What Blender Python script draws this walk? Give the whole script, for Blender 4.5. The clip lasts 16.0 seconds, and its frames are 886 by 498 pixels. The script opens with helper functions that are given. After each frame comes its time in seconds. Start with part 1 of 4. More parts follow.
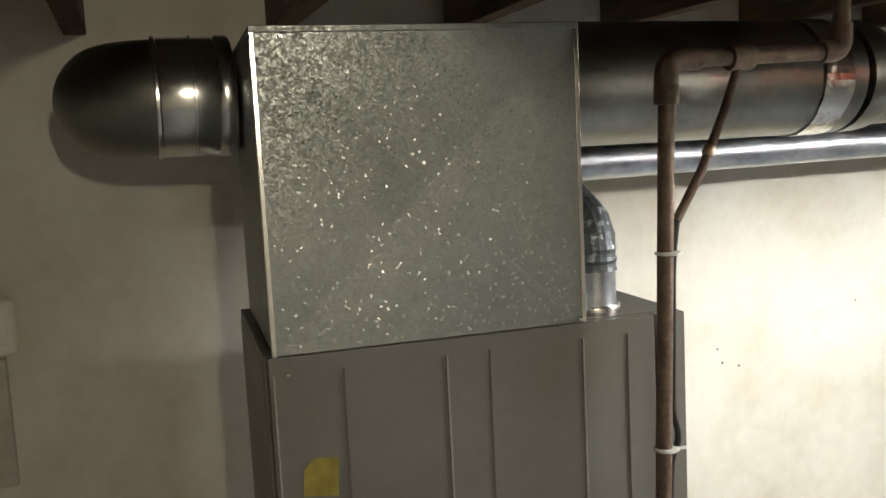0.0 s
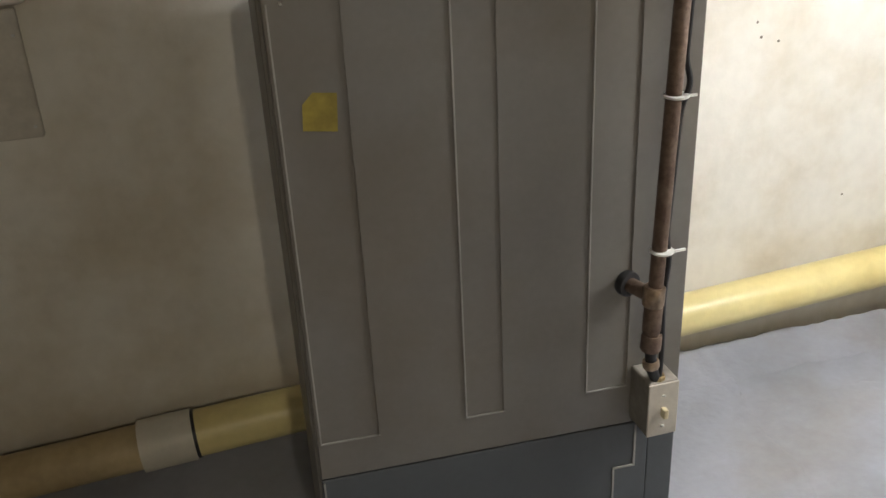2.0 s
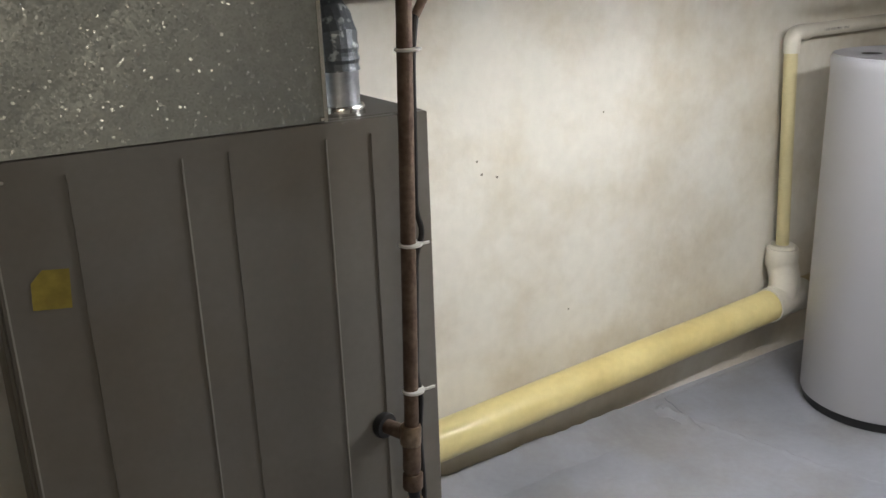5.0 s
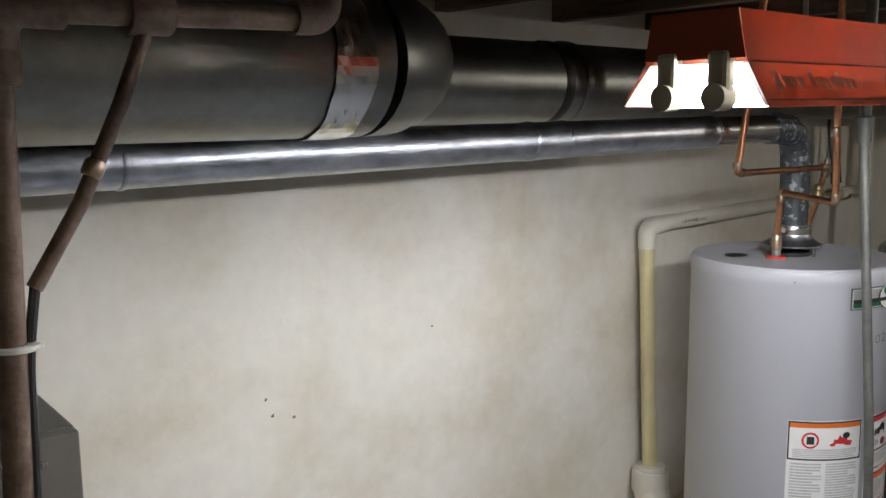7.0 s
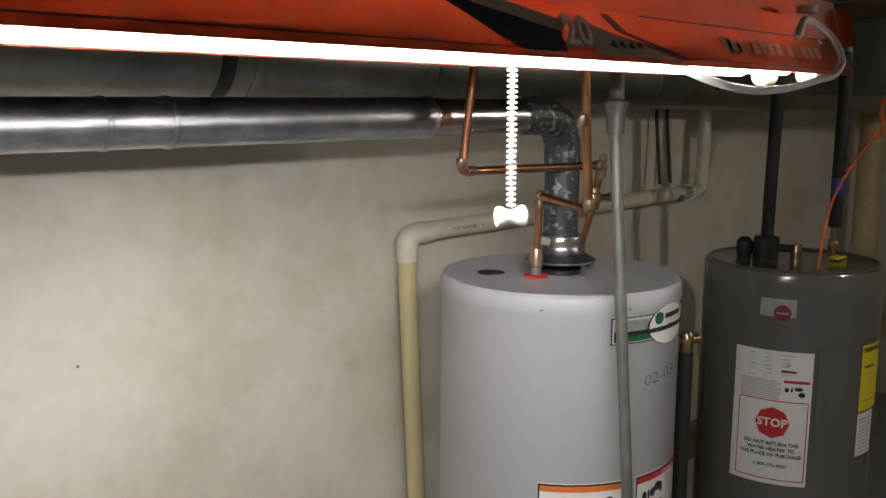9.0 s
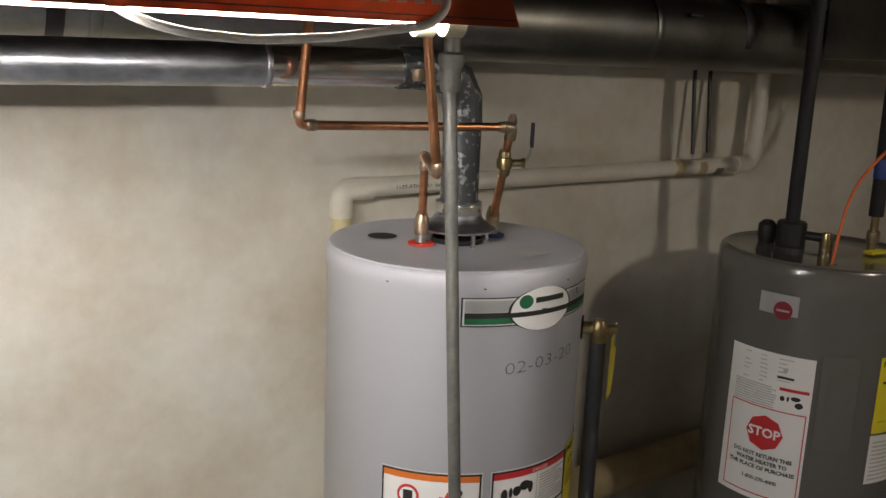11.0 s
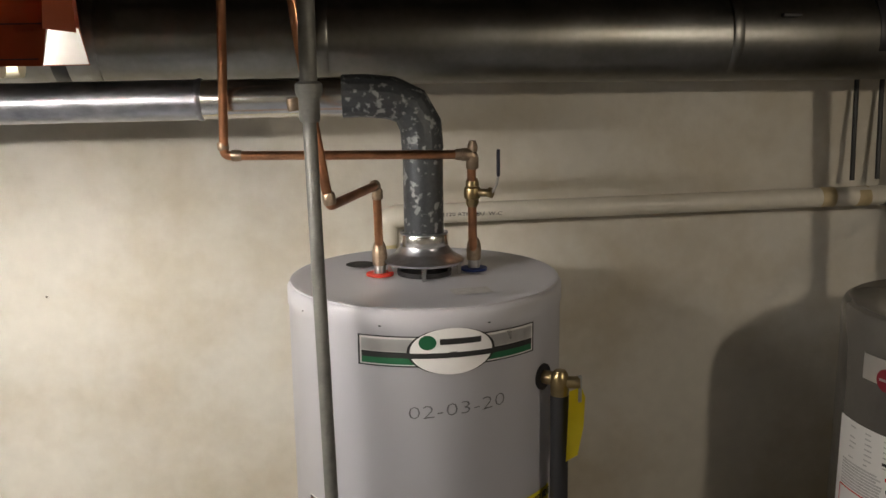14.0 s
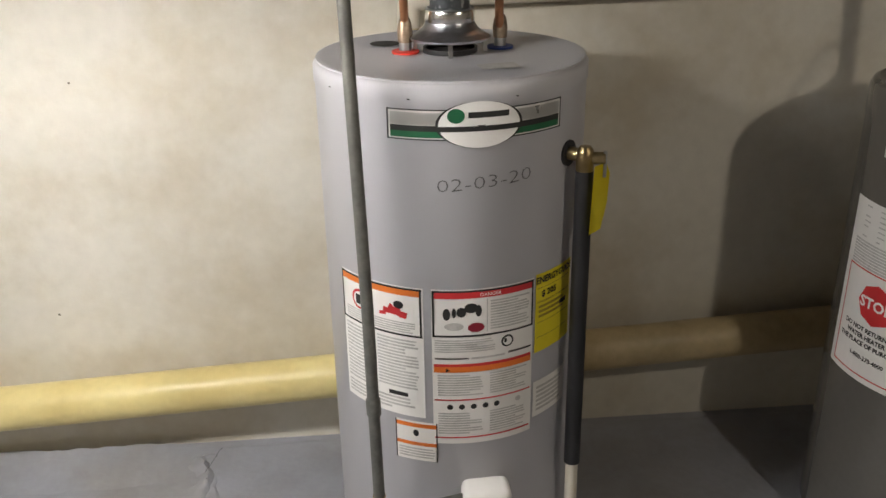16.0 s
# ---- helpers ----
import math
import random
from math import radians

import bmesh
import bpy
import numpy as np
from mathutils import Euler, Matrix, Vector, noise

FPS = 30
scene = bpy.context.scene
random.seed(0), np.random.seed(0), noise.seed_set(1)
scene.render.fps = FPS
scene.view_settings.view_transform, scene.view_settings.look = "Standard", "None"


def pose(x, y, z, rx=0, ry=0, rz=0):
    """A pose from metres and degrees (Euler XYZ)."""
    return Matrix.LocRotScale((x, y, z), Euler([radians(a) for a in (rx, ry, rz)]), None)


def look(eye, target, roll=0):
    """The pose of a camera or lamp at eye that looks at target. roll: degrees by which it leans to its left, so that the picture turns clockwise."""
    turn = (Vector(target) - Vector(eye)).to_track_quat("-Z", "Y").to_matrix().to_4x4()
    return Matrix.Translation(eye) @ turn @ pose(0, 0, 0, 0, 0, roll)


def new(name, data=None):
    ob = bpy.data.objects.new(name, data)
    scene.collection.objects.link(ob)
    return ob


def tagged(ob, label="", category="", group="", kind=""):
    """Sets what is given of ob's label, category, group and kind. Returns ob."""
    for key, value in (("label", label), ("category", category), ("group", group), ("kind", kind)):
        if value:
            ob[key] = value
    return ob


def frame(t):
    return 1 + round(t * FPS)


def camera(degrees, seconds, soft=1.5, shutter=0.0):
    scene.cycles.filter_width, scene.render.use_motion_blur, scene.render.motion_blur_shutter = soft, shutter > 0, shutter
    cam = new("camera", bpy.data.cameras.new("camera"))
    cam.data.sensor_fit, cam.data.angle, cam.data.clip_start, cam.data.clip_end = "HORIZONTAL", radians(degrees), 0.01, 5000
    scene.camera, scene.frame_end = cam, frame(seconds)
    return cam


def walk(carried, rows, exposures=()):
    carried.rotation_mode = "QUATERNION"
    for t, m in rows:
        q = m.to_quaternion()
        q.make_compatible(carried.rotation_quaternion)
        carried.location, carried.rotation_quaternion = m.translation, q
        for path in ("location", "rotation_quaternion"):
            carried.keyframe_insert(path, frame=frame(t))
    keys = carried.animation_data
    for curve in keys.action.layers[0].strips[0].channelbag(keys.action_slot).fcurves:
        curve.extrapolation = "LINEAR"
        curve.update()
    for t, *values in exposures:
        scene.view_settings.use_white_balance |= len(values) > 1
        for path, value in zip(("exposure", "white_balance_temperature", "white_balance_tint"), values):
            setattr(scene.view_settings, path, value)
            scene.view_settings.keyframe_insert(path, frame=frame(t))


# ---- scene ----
cam = camera(52.7, 16.0)
EXPOSURES = [(0.0, 0.6, 6450, 5), (1.0, 0.3, 6250, 10), (2.0, 0.5, 6300, 9), (2.5, 0.3, 6250, 9), (3.5, 0.6, 6400, 10), (4.0, 0.55, 6300, 10), (5.0, 0.0, 6200, 9), (7.3, -0.25, 6000, 10), (8.5, -0.3, 6250, 11), (9.0, -0.4, 6500, 10), (10.2, -0.3, 6600, 11), (12.5, -0.1, 6850, 11), (13.5, -0.15, 7000, 12), (14.0, -0.02, 6900, 11), (16.0, 0.2, 6600, 10)]
PATH = [
    (0, (0.096, -1.995, 1.548), (0.749, -0.119, 1.31), -2.9),
    (0.5, (0.126, -2.002, 1.536), (0.748, -0.132, 1.197), -3.1),
    (1, (0.122, -2.001, 1.508), (0.684, -0.147, 1.011), -2.8),
    (1.5, (0.137, -2.0, 1.47), (0.665, -0.195, 0.789), -2.6),
    (2, (0.16, -2.006, 1.439), (0.629, -0.257, 0.589), -2.9),
    (2.5, (0.121, -2.02, 1.416), (0.659, -0.338, 0.478), -3.4),
    (3, (-0.02, -2.069, 1.357), (0.551, -0.459, 0.316), -2.0),
    (3.5, (0.043, -2.089, 1.366), (0.62, -0.534, 0.247), -1.7),
    (4, (0.069, -2.091, 1.395), (0.841, -0.522, 0.425), -1.2),
    (4.5, (0.099, -2.066, 1.443), (0.99, -0.443, 0.687), -1.7),
    (5, (0.16, -2.023, 1.487), (1.178, -0.412, 0.878), -2.0),
    (7.3, (0.738, -1.627, 1.56), (2.065, -0.159, 1.267), -1.4),
    (7.5, (0.815, -1.62, 1.556), (2.157, -0.168, 1.259), -1.9),
    (8, (1.025, -1.66, 1.548), (2.344, -0.193, 1.219), 0.6),
    (8.5, (1.175, -1.684, 1.529), (2.558, -0.295, 1.132), -0.5),
    (9, (1.351, -1.649, 1.531), (2.754, -0.259, 1.218), 0.4),
    (9.5, (1.482, -1.638, 1.538), (2.897, -0.259, 1.225), -1.1),
    (10, (1.642, -1.694, 1.531), (2.992, -0.255, 1.203), -0.6),
    (10.2, (1.701, -1.769, 1.536), (2.989, -0.28, 1.182), 0.5),
    (12.5, (2.391, -2.043, 1.547), (3.138, -0.241, 1.104), 1.8),
    (13, (2.507, -2.068, 1.536), (3.24, -0.244, 1.17), 1.9),
    (13.5, (2.646, -2.065, 1.552), (3.222, -0.184, 1.189), 1.4),
    (14, (2.774, -2.143, 1.567), (2.959, -0.193, 1.167), -0.6),
    (14.5, (2.795, -2.196, 1.536), (2.93, -0.262, 1.047), 0.6),
    (15, (2.742, -2.181, 1.531), (2.885, -0.276, 0.939), -0.1),
    (15.5, (2.717, -2.171, 1.485), (2.885, -0.288, 0.833), -0.9),
    (16, (2.739, -2.175, 1.507), (2.887, -0.345, 0.714), -0.9),
]
walk(cam, [(t, look(eye, target, roll)) for t, eye, target, roll in PATH], EXPOSURES)

# ---- light ----
W = bpy.data.worlds.new("world")
scene.world = W
W.use_nodes = True
W.node_tree.nodes["Background"].inputs[0].default_value = (0.5, 0.45, 0.38, 1)
W.node_tree.nodes["Background"].inputs[1].default_value = 0.01
TUBE_POWER = 125.0
BULB_POWER = 470.0
BULB_POWER_FAR = 600.0


# ---- materials ----
def mat(name, col, rough=0.6, metal=0.0, vary=0.12, scale=8.0, fine=60.0, bump=0.1, col2=None, stain=0.0, coat=0.0, emit=0.0, stretch=(1, 1, 1)):
    m = bpy.data.materials.new(name)
    m.use_nodes = True
    nt = m.node_tree
    N, L = nt.nodes, nt.links
    b = N["Principled BSDF"]
    tc = N.new("ShaderNodeTexCoord")
    mp = N.new("ShaderNodeMapping")
    mp.inputs["Scale"].default_value = stretch
    geo = N.new("ShaderNodeNewGeometry")
    L.new(geo.outputs["Position"], mp.inputs["Vector"])
    n1 = N.new("ShaderNodeTexNoise")
    n1.inputs["Scale"].default_value = scale
    n1.inputs["Detail"].default_value = 6
    n2 = N.new("ShaderNodeTexNoise")
    n2.inputs["Scale"].default_value = fine
    n2.inputs["Detail"].default_value = 4
    for n in (n1, n2):
        L.new(mp.outputs[0], n.inputs["Vector"])
    r = N.new("ShaderNodeValToRGB")
    c2 = col2 or tuple(c * (1 - 2.2 * vary) for c in col)
    r.color_ramp.elements[0].position, r.color_ramp.elements[1].position = 0.34, 0.62
    r.color_ramp.elements[0].color, r.color_ramp.elements[1].color = (*c2, 1), (*col, 1)
    L.new(n1.outputs[0], r.inputs[0])
    mx = N.new("ShaderNodeMix")
    mx.data_type, mx.blend_type = "RGBA", "MULTIPLY"
    mx.inputs[0].default_value = 1.0
    r2 = N.new("ShaderNodeValToRGB")
    lo = 1 - vary
    r2.color_ramp.elements[0].position, r2.color_ramp.elements[1].position = 0.3, 0.65
    r2.color_ramp.elements[0].color, r2.color_ramp.elements[1].color = (lo, lo, lo, 1), (1, 1, 1, 1)
    L.new(n2.outputs[0], r2.inputs[0])
    L.new(r.outputs[0], mx.inputs[6])
    L.new(r2.outputs[0], mx.inputs[7])
    last = mx.outputs[2]
    if stain:
        n3 = N.new("ShaderNodeTexNoise")
        n3.inputs["Scale"].default_value = 2.3
        n3.inputs["Detail"].default_value = 7
        n3.inputs["Roughness"].default_value = 0.62
        L.new(mp.outputs[0], n3.inputs["Vector"])
        r3 = N.new("ShaderNodeValToRGB")
        r3.color_ramp.elements[0].position, r3.color_ramp.elements[1].position = 0.36, 0.56
        s = 1 - stain
        r3.color_ramp.elements[0].color, r3.color_ramp.elements[1].color = (s, s * 0.95, s * 0.86, 1), (1, 1, 1, 1)
        L.new(n3.outputs[0], r3.inputs[0])
        m3 = N.new("ShaderNodeMix")
        m3.data_type, m3.blend_type = "RGBA", "MULTIPLY"
        m3.inputs[0].default_value = 1.0
        L.new(last, m3.inputs[6])
        L.new(r3.outputs[0], m3.inputs[7])
        last = m3.outputs[2]
    L.new(last, b.inputs["Base Color"])
    mr = N.new("ShaderNodeMapRange")
    mr.inputs[3].default_value, mr.inputs[4].default_value = max(0.03, rough - 0.1), min(1, rough + 0.1)
    L.new(n1.outputs[0], mr.inputs[0])
    L.new(mr.outputs[0], b.inputs["Roughness"])
    b.inputs["Metallic"].default_value = metal
    b.inputs["Coat Weight"].default_value = coat
    if bump:
        bp = N.new("ShaderNodeBump")
        bp.inputs["Strength"].default_value = bump
        bp.inputs["Distance"].default_value = 0.004
        ad = N.new("ShaderNodeMath")
        ad.operation = "ADD"
        L.new(n1.outputs[0], ad.inputs[0])
        L.new(n2.outputs[0], ad.inputs[1])
        L.new(ad.outputs[0], bp.inputs["Height"])
        L.new(bp.outputs[0], b.inputs["Normal"])
    if emit:
        b.inputs["Emission Color"].default_value = (*col, 1)
        b.inputs["Emission Strength"].default_value = emit
    return m


def spangle(name, col, dark, rough, scale):
    """Galvanised sheet: flat crystals of differing tone and gloss."""
    m = mat(name, col, rough, 1.0, 0.1, 3.0, 40, 0.05, col2=dark)
    N, L = m.node_tree.nodes, m.node_tree.links
    b = N["Principled BSDF"]
    geo = N.new("ShaderNodeNewGeometry")
    v = N.new("ShaderNodeTexVoronoi")
    v.inputs["Scale"].default_value = scale
    L.new(geo.outputs["Position"], v.inputs["Vector"])
    sp = N.new("ShaderNodeSeparateColor")
    L.new(v.outputs["Color"], sp.inputs[0])
    mr = N.new("ShaderNodeMapRange")
    mr.inputs[1].default_value, mr.inputs[2].default_value = 0.0, 1.0
    mr.inputs[3].default_value, mr.inputs[4].default_value = rough - 0.14, rough + 0.2
    L.new(sp.outputs[0], mr.inputs[0])
    L.new(mr.outputs[0], b.inputs["Roughness"])
    vm = N.new("ShaderNodeVectorMath")
    vm.operation = "MULTIPLY_ADD"
    vm.inputs[1].default_value, vm.inputs[2].default_value = (0.05, 0.05, 0.05), (-0.025, -0.025, -0.025)
    L.new(v.outputs["Color"], vm.inputs[0])
    rare = N.new("ShaderNodeMapRange")
    rare.inputs[1].default_value, rare.inputs[2].default_value = 0.93, 0.95
    rare.inputs[3].default_value, rare.inputs[4].default_value = 1.0, 6.0
    L.new(sp.outputs[2], rare.inputs[0])
    vs = N.new("ShaderNodeVectorMath")
    vs.operation = "SCALE"
    L.new(vm.outputs[0], vs.inputs[0])
    L.new(rare.outputs[0], vs.inputs["Scale"])
    va = N.new("ShaderNodeVectorMath")
    L.new(geo.outputs["Normal"], va.inputs[0])
    L.new(vs.outputs[0], va.inputs[1])
    vn = N.new("ShaderNodeVectorMath")
    vn.operation = "NORMALIZE"
    L.new(va.outputs[0], vn.inputs[0])
    L.new(vn.outputs[0], b.inputs["Normal"])
    return m


def mottled(name, base, spot):
    """Oxidised vent pipe: dark zinc with pale blotches."""
    m = mat(name, spot, 0.5, 0.6, 0.15, 62, 160, 0.2, col2=base)
    r = m.node_tree.nodes["Color Ramp"].color_ramp
    r.elements[0].position, r.elements[1].position = 0.55, 0.63
    return m


WALL = mat("plaster_wall", (0.75, 0.72, 0.645), 0.9, 0, 0.06, 2.2, 26, 0.35, col2=(0.69, 0.66, 0.585), stain=0.15)
FLOOR = mat("grey_floor_paint", (0.38, 0.395, 0.45), 0.40, 0, 0.06, 3.0, 45, 0.3, col2=(0.31, 0.325, 0.37), stain=0.12)
CEIL = mat("ceiling_boards", (0.12, 0.085, 0.055), 0.9, 0, 0.25, 5, 50, 0.4, stretch=(1, 6, 6))
JOIST = mat("joist_wood", (0.15, 0.10, 0.06), 0.85, 0, 0.25, 6, 60, 0.4, stretch=(8, 1, 8))
GREYP = mat("furnace_enamel", (0.20, 0.190, 0.175), 0.42, 0, 0.05, 4, 80, 0.04, stain=0.1)
GREYD = mat("furnace_lower_enamel", (0.092, 0.101, 0.109), 0.4, 0, 0.05, 4, 80, 0.04)
GROOVE_L = mat("pale_edge", (0.42, 0.41, 0.38), 0.5, 0.2, 0.1)
GALV = spangle("galvanised_sheet", (0.34, 0.355, 0.345), (0.28, 0.295, 0.285), 0.46, 300)
DUCT = mat("duct_sheet", (0.30, 0.30, 0.285), 0.38, 1.0, 0.10, 7, 70, 0.06, col2=(0.22, 0.22, 0.205), stain=0.15)
VENTG = mat("vent_galvanised", (0.56, 0.58, 0.62), 0.36, 1.0, 0.2, 26, 90, 0.12, col2=(0.34, 0.36, 0.40), stretch=(0.5, 1, 1))
VENTD = mottled("vent_oxidised", (0.10, 0.11, 0.12), (0.42, 0.44, 0.45))
ALU = mat("bright_aluminium", (0.78, 0.78, 0.76), 0.22, 1.0, 0.06, 10, 60, 0.05)
YEL = mat("yellow_pipe", (0.86, 0.74, 0.35), 0.34, 0, 0.06, 4, 40, 0.08, stain=0.12)
TAN = mat("tan_pipe", (0.62, 0.50, 0.29), 0.45, 0, 0.1, 5, 40, 0.1, stain=0.2)
PVC = mat("white_pvc", (0.76, 0.72, 0.62), 0.35, 0, 0.05, 6, 60, 0.05)
PVCY = mat("yellowed_pvc", (0.68, 0.60, 0.34), 0.38, 0, 0.06, 6, 60, 0.05)
RUST = mat("rusty_conduit", (0.22, 0.16, 0.12), 0.6, 0.5, 0.2, 30, 120, 0.25, col2=(0.15, 0.10, 0.075))
GREYPIPE = mat("grey_steel_pipe", (0.21, 0.21, 0.19), 0.55, 0.5, 0.15, 22, 110, 0.2, col2=(0.15, 0.15, 0.14))
BLACK = mat("black_foam", (0.022, 0.022, 0.026), 0.7, 0, 0.2, 20, 80, 0.3)
BLACKP = mat("black_plastic", (0.02, 0.02, 0.022), 0.45, 0, 0.1)
COPPER = mat("copper", (0.62, 0.30, 0.16), 0.33, 1.0, 0.15, 18, 90, 0.05, col2=(0.38, 0.19, 0.11))
SOLDER = mat("soldered_joint", (0.55, 0.42, 0.30), 0.4, 0.9, 0.2, 40, 120, 0.2)
BRASS = mat("brass", (0.44, 0.34, 0.18), 0.32, 1.0, 0.12, 30, 100, 0.08)
STEEL = mat("steel", (0.62, 0.62, 0.60), 0.3, 1.0, 0.1)
HEATER = mat("heater_enamel", (0.51, 0.51, 0.545), 0.36, 0, 0.006, 3, 70, 0.0)
RHGREY = mat("dark_grey_enamel", (0.14, 0.132, 0.122), 0.22, 0, 0.04, 3, 70, 0.02, coat=0.5)
WHITE = mat("white_label", (0.86, 0.85, 0.83), 0.5, 0, 0.02, 6, 50, 0.0)
SILVER = mat("silver_label", (0.62, 0.62, 0.62), 0.3, 0.7, 0.03)
INK = mat("black_ink", (0.02, 0.02, 0.02), 0.6, 0, 0.05, bump=0)
PALEINK = mat("grey_ink", (0.60, 0.59, 0.58), 0.6, 0, 0.08, 60, 200, bump=0)
PENCIL = mat("marker_ink", (0.20, 0.20, 0.21), 0.6, 0, 0.2, 60, bump=0)
RED = mat("red_ink", (0.62, 0.03, 0.035), 0.5, 0, 0.04, bump=0)
MAROON = mat("maroon_ink", (0.25, 0.015, 0.03), 0.4, 0, 0.04, bump=0)
ORANGE = mat("orange_ink", (0.80, 0.20, 0.03), 0.5, 0, 0.04, bump=0)
GREEN = mat("green_ink", (0.01, 0.12, 0.05), 0.5, 0, 0.04, bump=0)
YLAB = mat("yellow_label", (0.80, 0.68, 0.03), 0.5, 0, 0.03, bump=0)
OLDYEL = mat("faded_sticker", (0.40, 0.31, 0.05), 0.7, 0, 0.15, 30, 90)
BLUE = mat("blue_plastic", (0.03, 0.06, 0.25), 0.5, 0, 0.05)
REDP = mat("red_plastic", (0.70, 0.05, 0.03), 0.5, 0, 0.05)
HOOD = mat("orange_hood_paint", (0.40, 0.085, 0.03), 0.42, 0, 0.06, 5, 60, 0.05, stain=0.1)
NAVY = mat("navy_decal", (0.02, 0.022, 0.04), 0.45, 0, 0.05)
CREAM = mat("cream_decal", (0.42, 0.37, 0.30), 0.5, 0, 0.08)
REFL = mat("white_reflector", (0.85, 0.84, 0.80), 0.4, 0, 0.03)
SOCKET = mat("lampholder_plastic", (0.55, 0.51, 0.38), 0.5, 0, 0.05)
TUBE = mat("fluorescent_tube", (1.0, 0.965, 0.93), 0.4, emit=TUBE_POWER, bump=0)
CORD = mat("white_cord", (0.85, 0.84, 0.80), 0.5, 0, 0.04)
WIREO = mat("orange_wire", (0.75, 0.16, 0.04), 0.5, 0, 0.05)
BLOCK = mat("concrete_block", (0.40, 0.33, 0.22), 0.95, 0, 0.2, 30, 120, 0.8)
DETECT = mat("detector_plastic", (0.84, 0.80, 0.73), 0.5, 0, 0.04)
PLATE = mat("beige_metal_plate", (0.60, 0.56, 0.48), 0.55, 0.1, 0.1, 10, 60, 0.1)
LED = mat("red_led", (1.0, 0.03, 0.01), 0.4, emit=3.0, bump=0)
BOXM = mat("switch_box_paint", (0.36, 0.33, 0.28), 0.6, 0.2, 0.12, 20, 80, 0.15)
IVORY = mat("ivory_switch", (0.75, 0.66, 0.42), 0.45, 0, 0.04)
BULBM = mat("bulb_glass", (1.0, 0.90, 0.76), 0.4, emit=BULB_POWER, bump=0)
BULBF = mat("bulb_glass_far", (1.0, 0.87, 0.68), 0.4, emit=BULB_POWER_FAR, bump=0)


# ---- building helpers ----
def part(name, bm, material, parent=None, label="", smooth=False):
    me = bpy.data.meshes.new(name)
    bmesh.ops.recalc_face_normals(bm, faces=bm.faces)
    bm.to_mesh(me)
    bm.free()
    if smooth:
        for p in me.polygons:
            p.use_smooth = True
        me.set_sharp_from_angle(angle=radians(40))
    me.materials.append(material)
    ob = new(name, me)
    if parent:
        ob.parent = parent
        ob.matrix_parent_inverse = parent.matrix_world.inverted()
    if label:
        ob["label"] = label
    return ob


def thing(name, at, label, category, group=""):
    ob = new(name)
    ob.empty_display_size = 0.05
    ob.location = at
    ob.matrix_world = Matrix.Translation(at)
    return tagged(ob, label, category, group)


def box(a, b, bevel=0.0, bm=None, seg=2):
    bm = bm or bmesh.new()
    x0, y0, z0 = (min(p, q) for p, q in zip(a, b))
    x1, y1, z1 = (max(p, q) for p, q in zip(a, b))
    v = [bm.verts.new(c) for c in ((x0, y0, z0), (x1, y0, z0), (x1, y1, z0), (x0, y1, z0), (x0, y0, z1), (x1, y0, z1), (x1, y1, z1), (x0, y1, z1))]
    f = [bm.faces.new([v[i] for i in q]) for q in ((3, 2, 1, 0), (4, 5, 6, 7), (0, 1, 5, 4), (1, 2, 6, 5), (2, 3, 7, 6), (3, 0, 4, 7))]
    if bevel:
        edges = list({e for q in f for e in q.edges})
        bmesh.ops.bevel(bm, geom=edges, offset=bevel, segments=seg, affect="EDGES", profile=0.5)
    return bm


def rounded(points, fillet, steps=6):
    pts = [Vector(p) for p in points]
    out = [pts[0]]
    for a, b, c in zip(pts, pts[1:], pts[2:]):
        d1, d2 = a - b, c - b
        r = min(fillet, d1.length * 0.49, d2.length * 0.49)
        p, q = b + d1.normalized() * r, b + d2.normalized() * r
        for i in range(steps + 1):
            t = i / steps
            out.append(p * (1 - t) ** 2 + b * 2 * t * (1 - t) + q * t * t)
    return out + [pts[-1]]


def sweep(points, radius, sides=16, bm=None, cap=True):
    """A round tube along points; radius is a number or one per point."""
    bm = bm or bmesh.new()
    pts = [Vector(p) for p in points]
    n = len(pts)
    rad = radius if isinstance(radius, (list, tuple)) else [radius] * n
    up, rings = None, []
    for i, p in enumerate(pts):
        d = (pts[min(i + 1, n - 1)] - pts[max(i - 1, 0)]).normalized()
        if up is None:
            up = d.orthogonal().normalized()
        up = (up - d * up.dot(d)).normalized()
        side = d.cross(up)
        rings.append([bm.verts.new(p + (up * math.cos(2 * math.pi * k / sides) + side * math.sin(2 * math.pi * k / sides)) * rad[i]) for k in range(sides)])
    for r0, r1 in zip(rings, rings[1:]):
        for k in range(sides):
            bm.faces.new((r0[k], r0[(k + 1) % sides], r1[(k + 1) % sides], r1[k]))
    if cap:
        bm.faces.new(rings[0][::-1])
        bm.faces.new(rings[-1])
    return bm


def pipe(points, radius, fillet=0.0, sides=16):
    return sweep(rounded(points, fillet) if fillet else points, radius, sides)


def collar(a, b, radius, sides=18):
    """A short sleeve between two points with softened rims."""
    a, b = Vector(a), Vector(b)
    d = (b - a).normalized()
    e = min(0.003, (b - a).length * 0.2)
    return sweep([a, a + d * e, b - d * e, b], [radius - 0.0015, radius, radius, radius - 0.0015], sides)


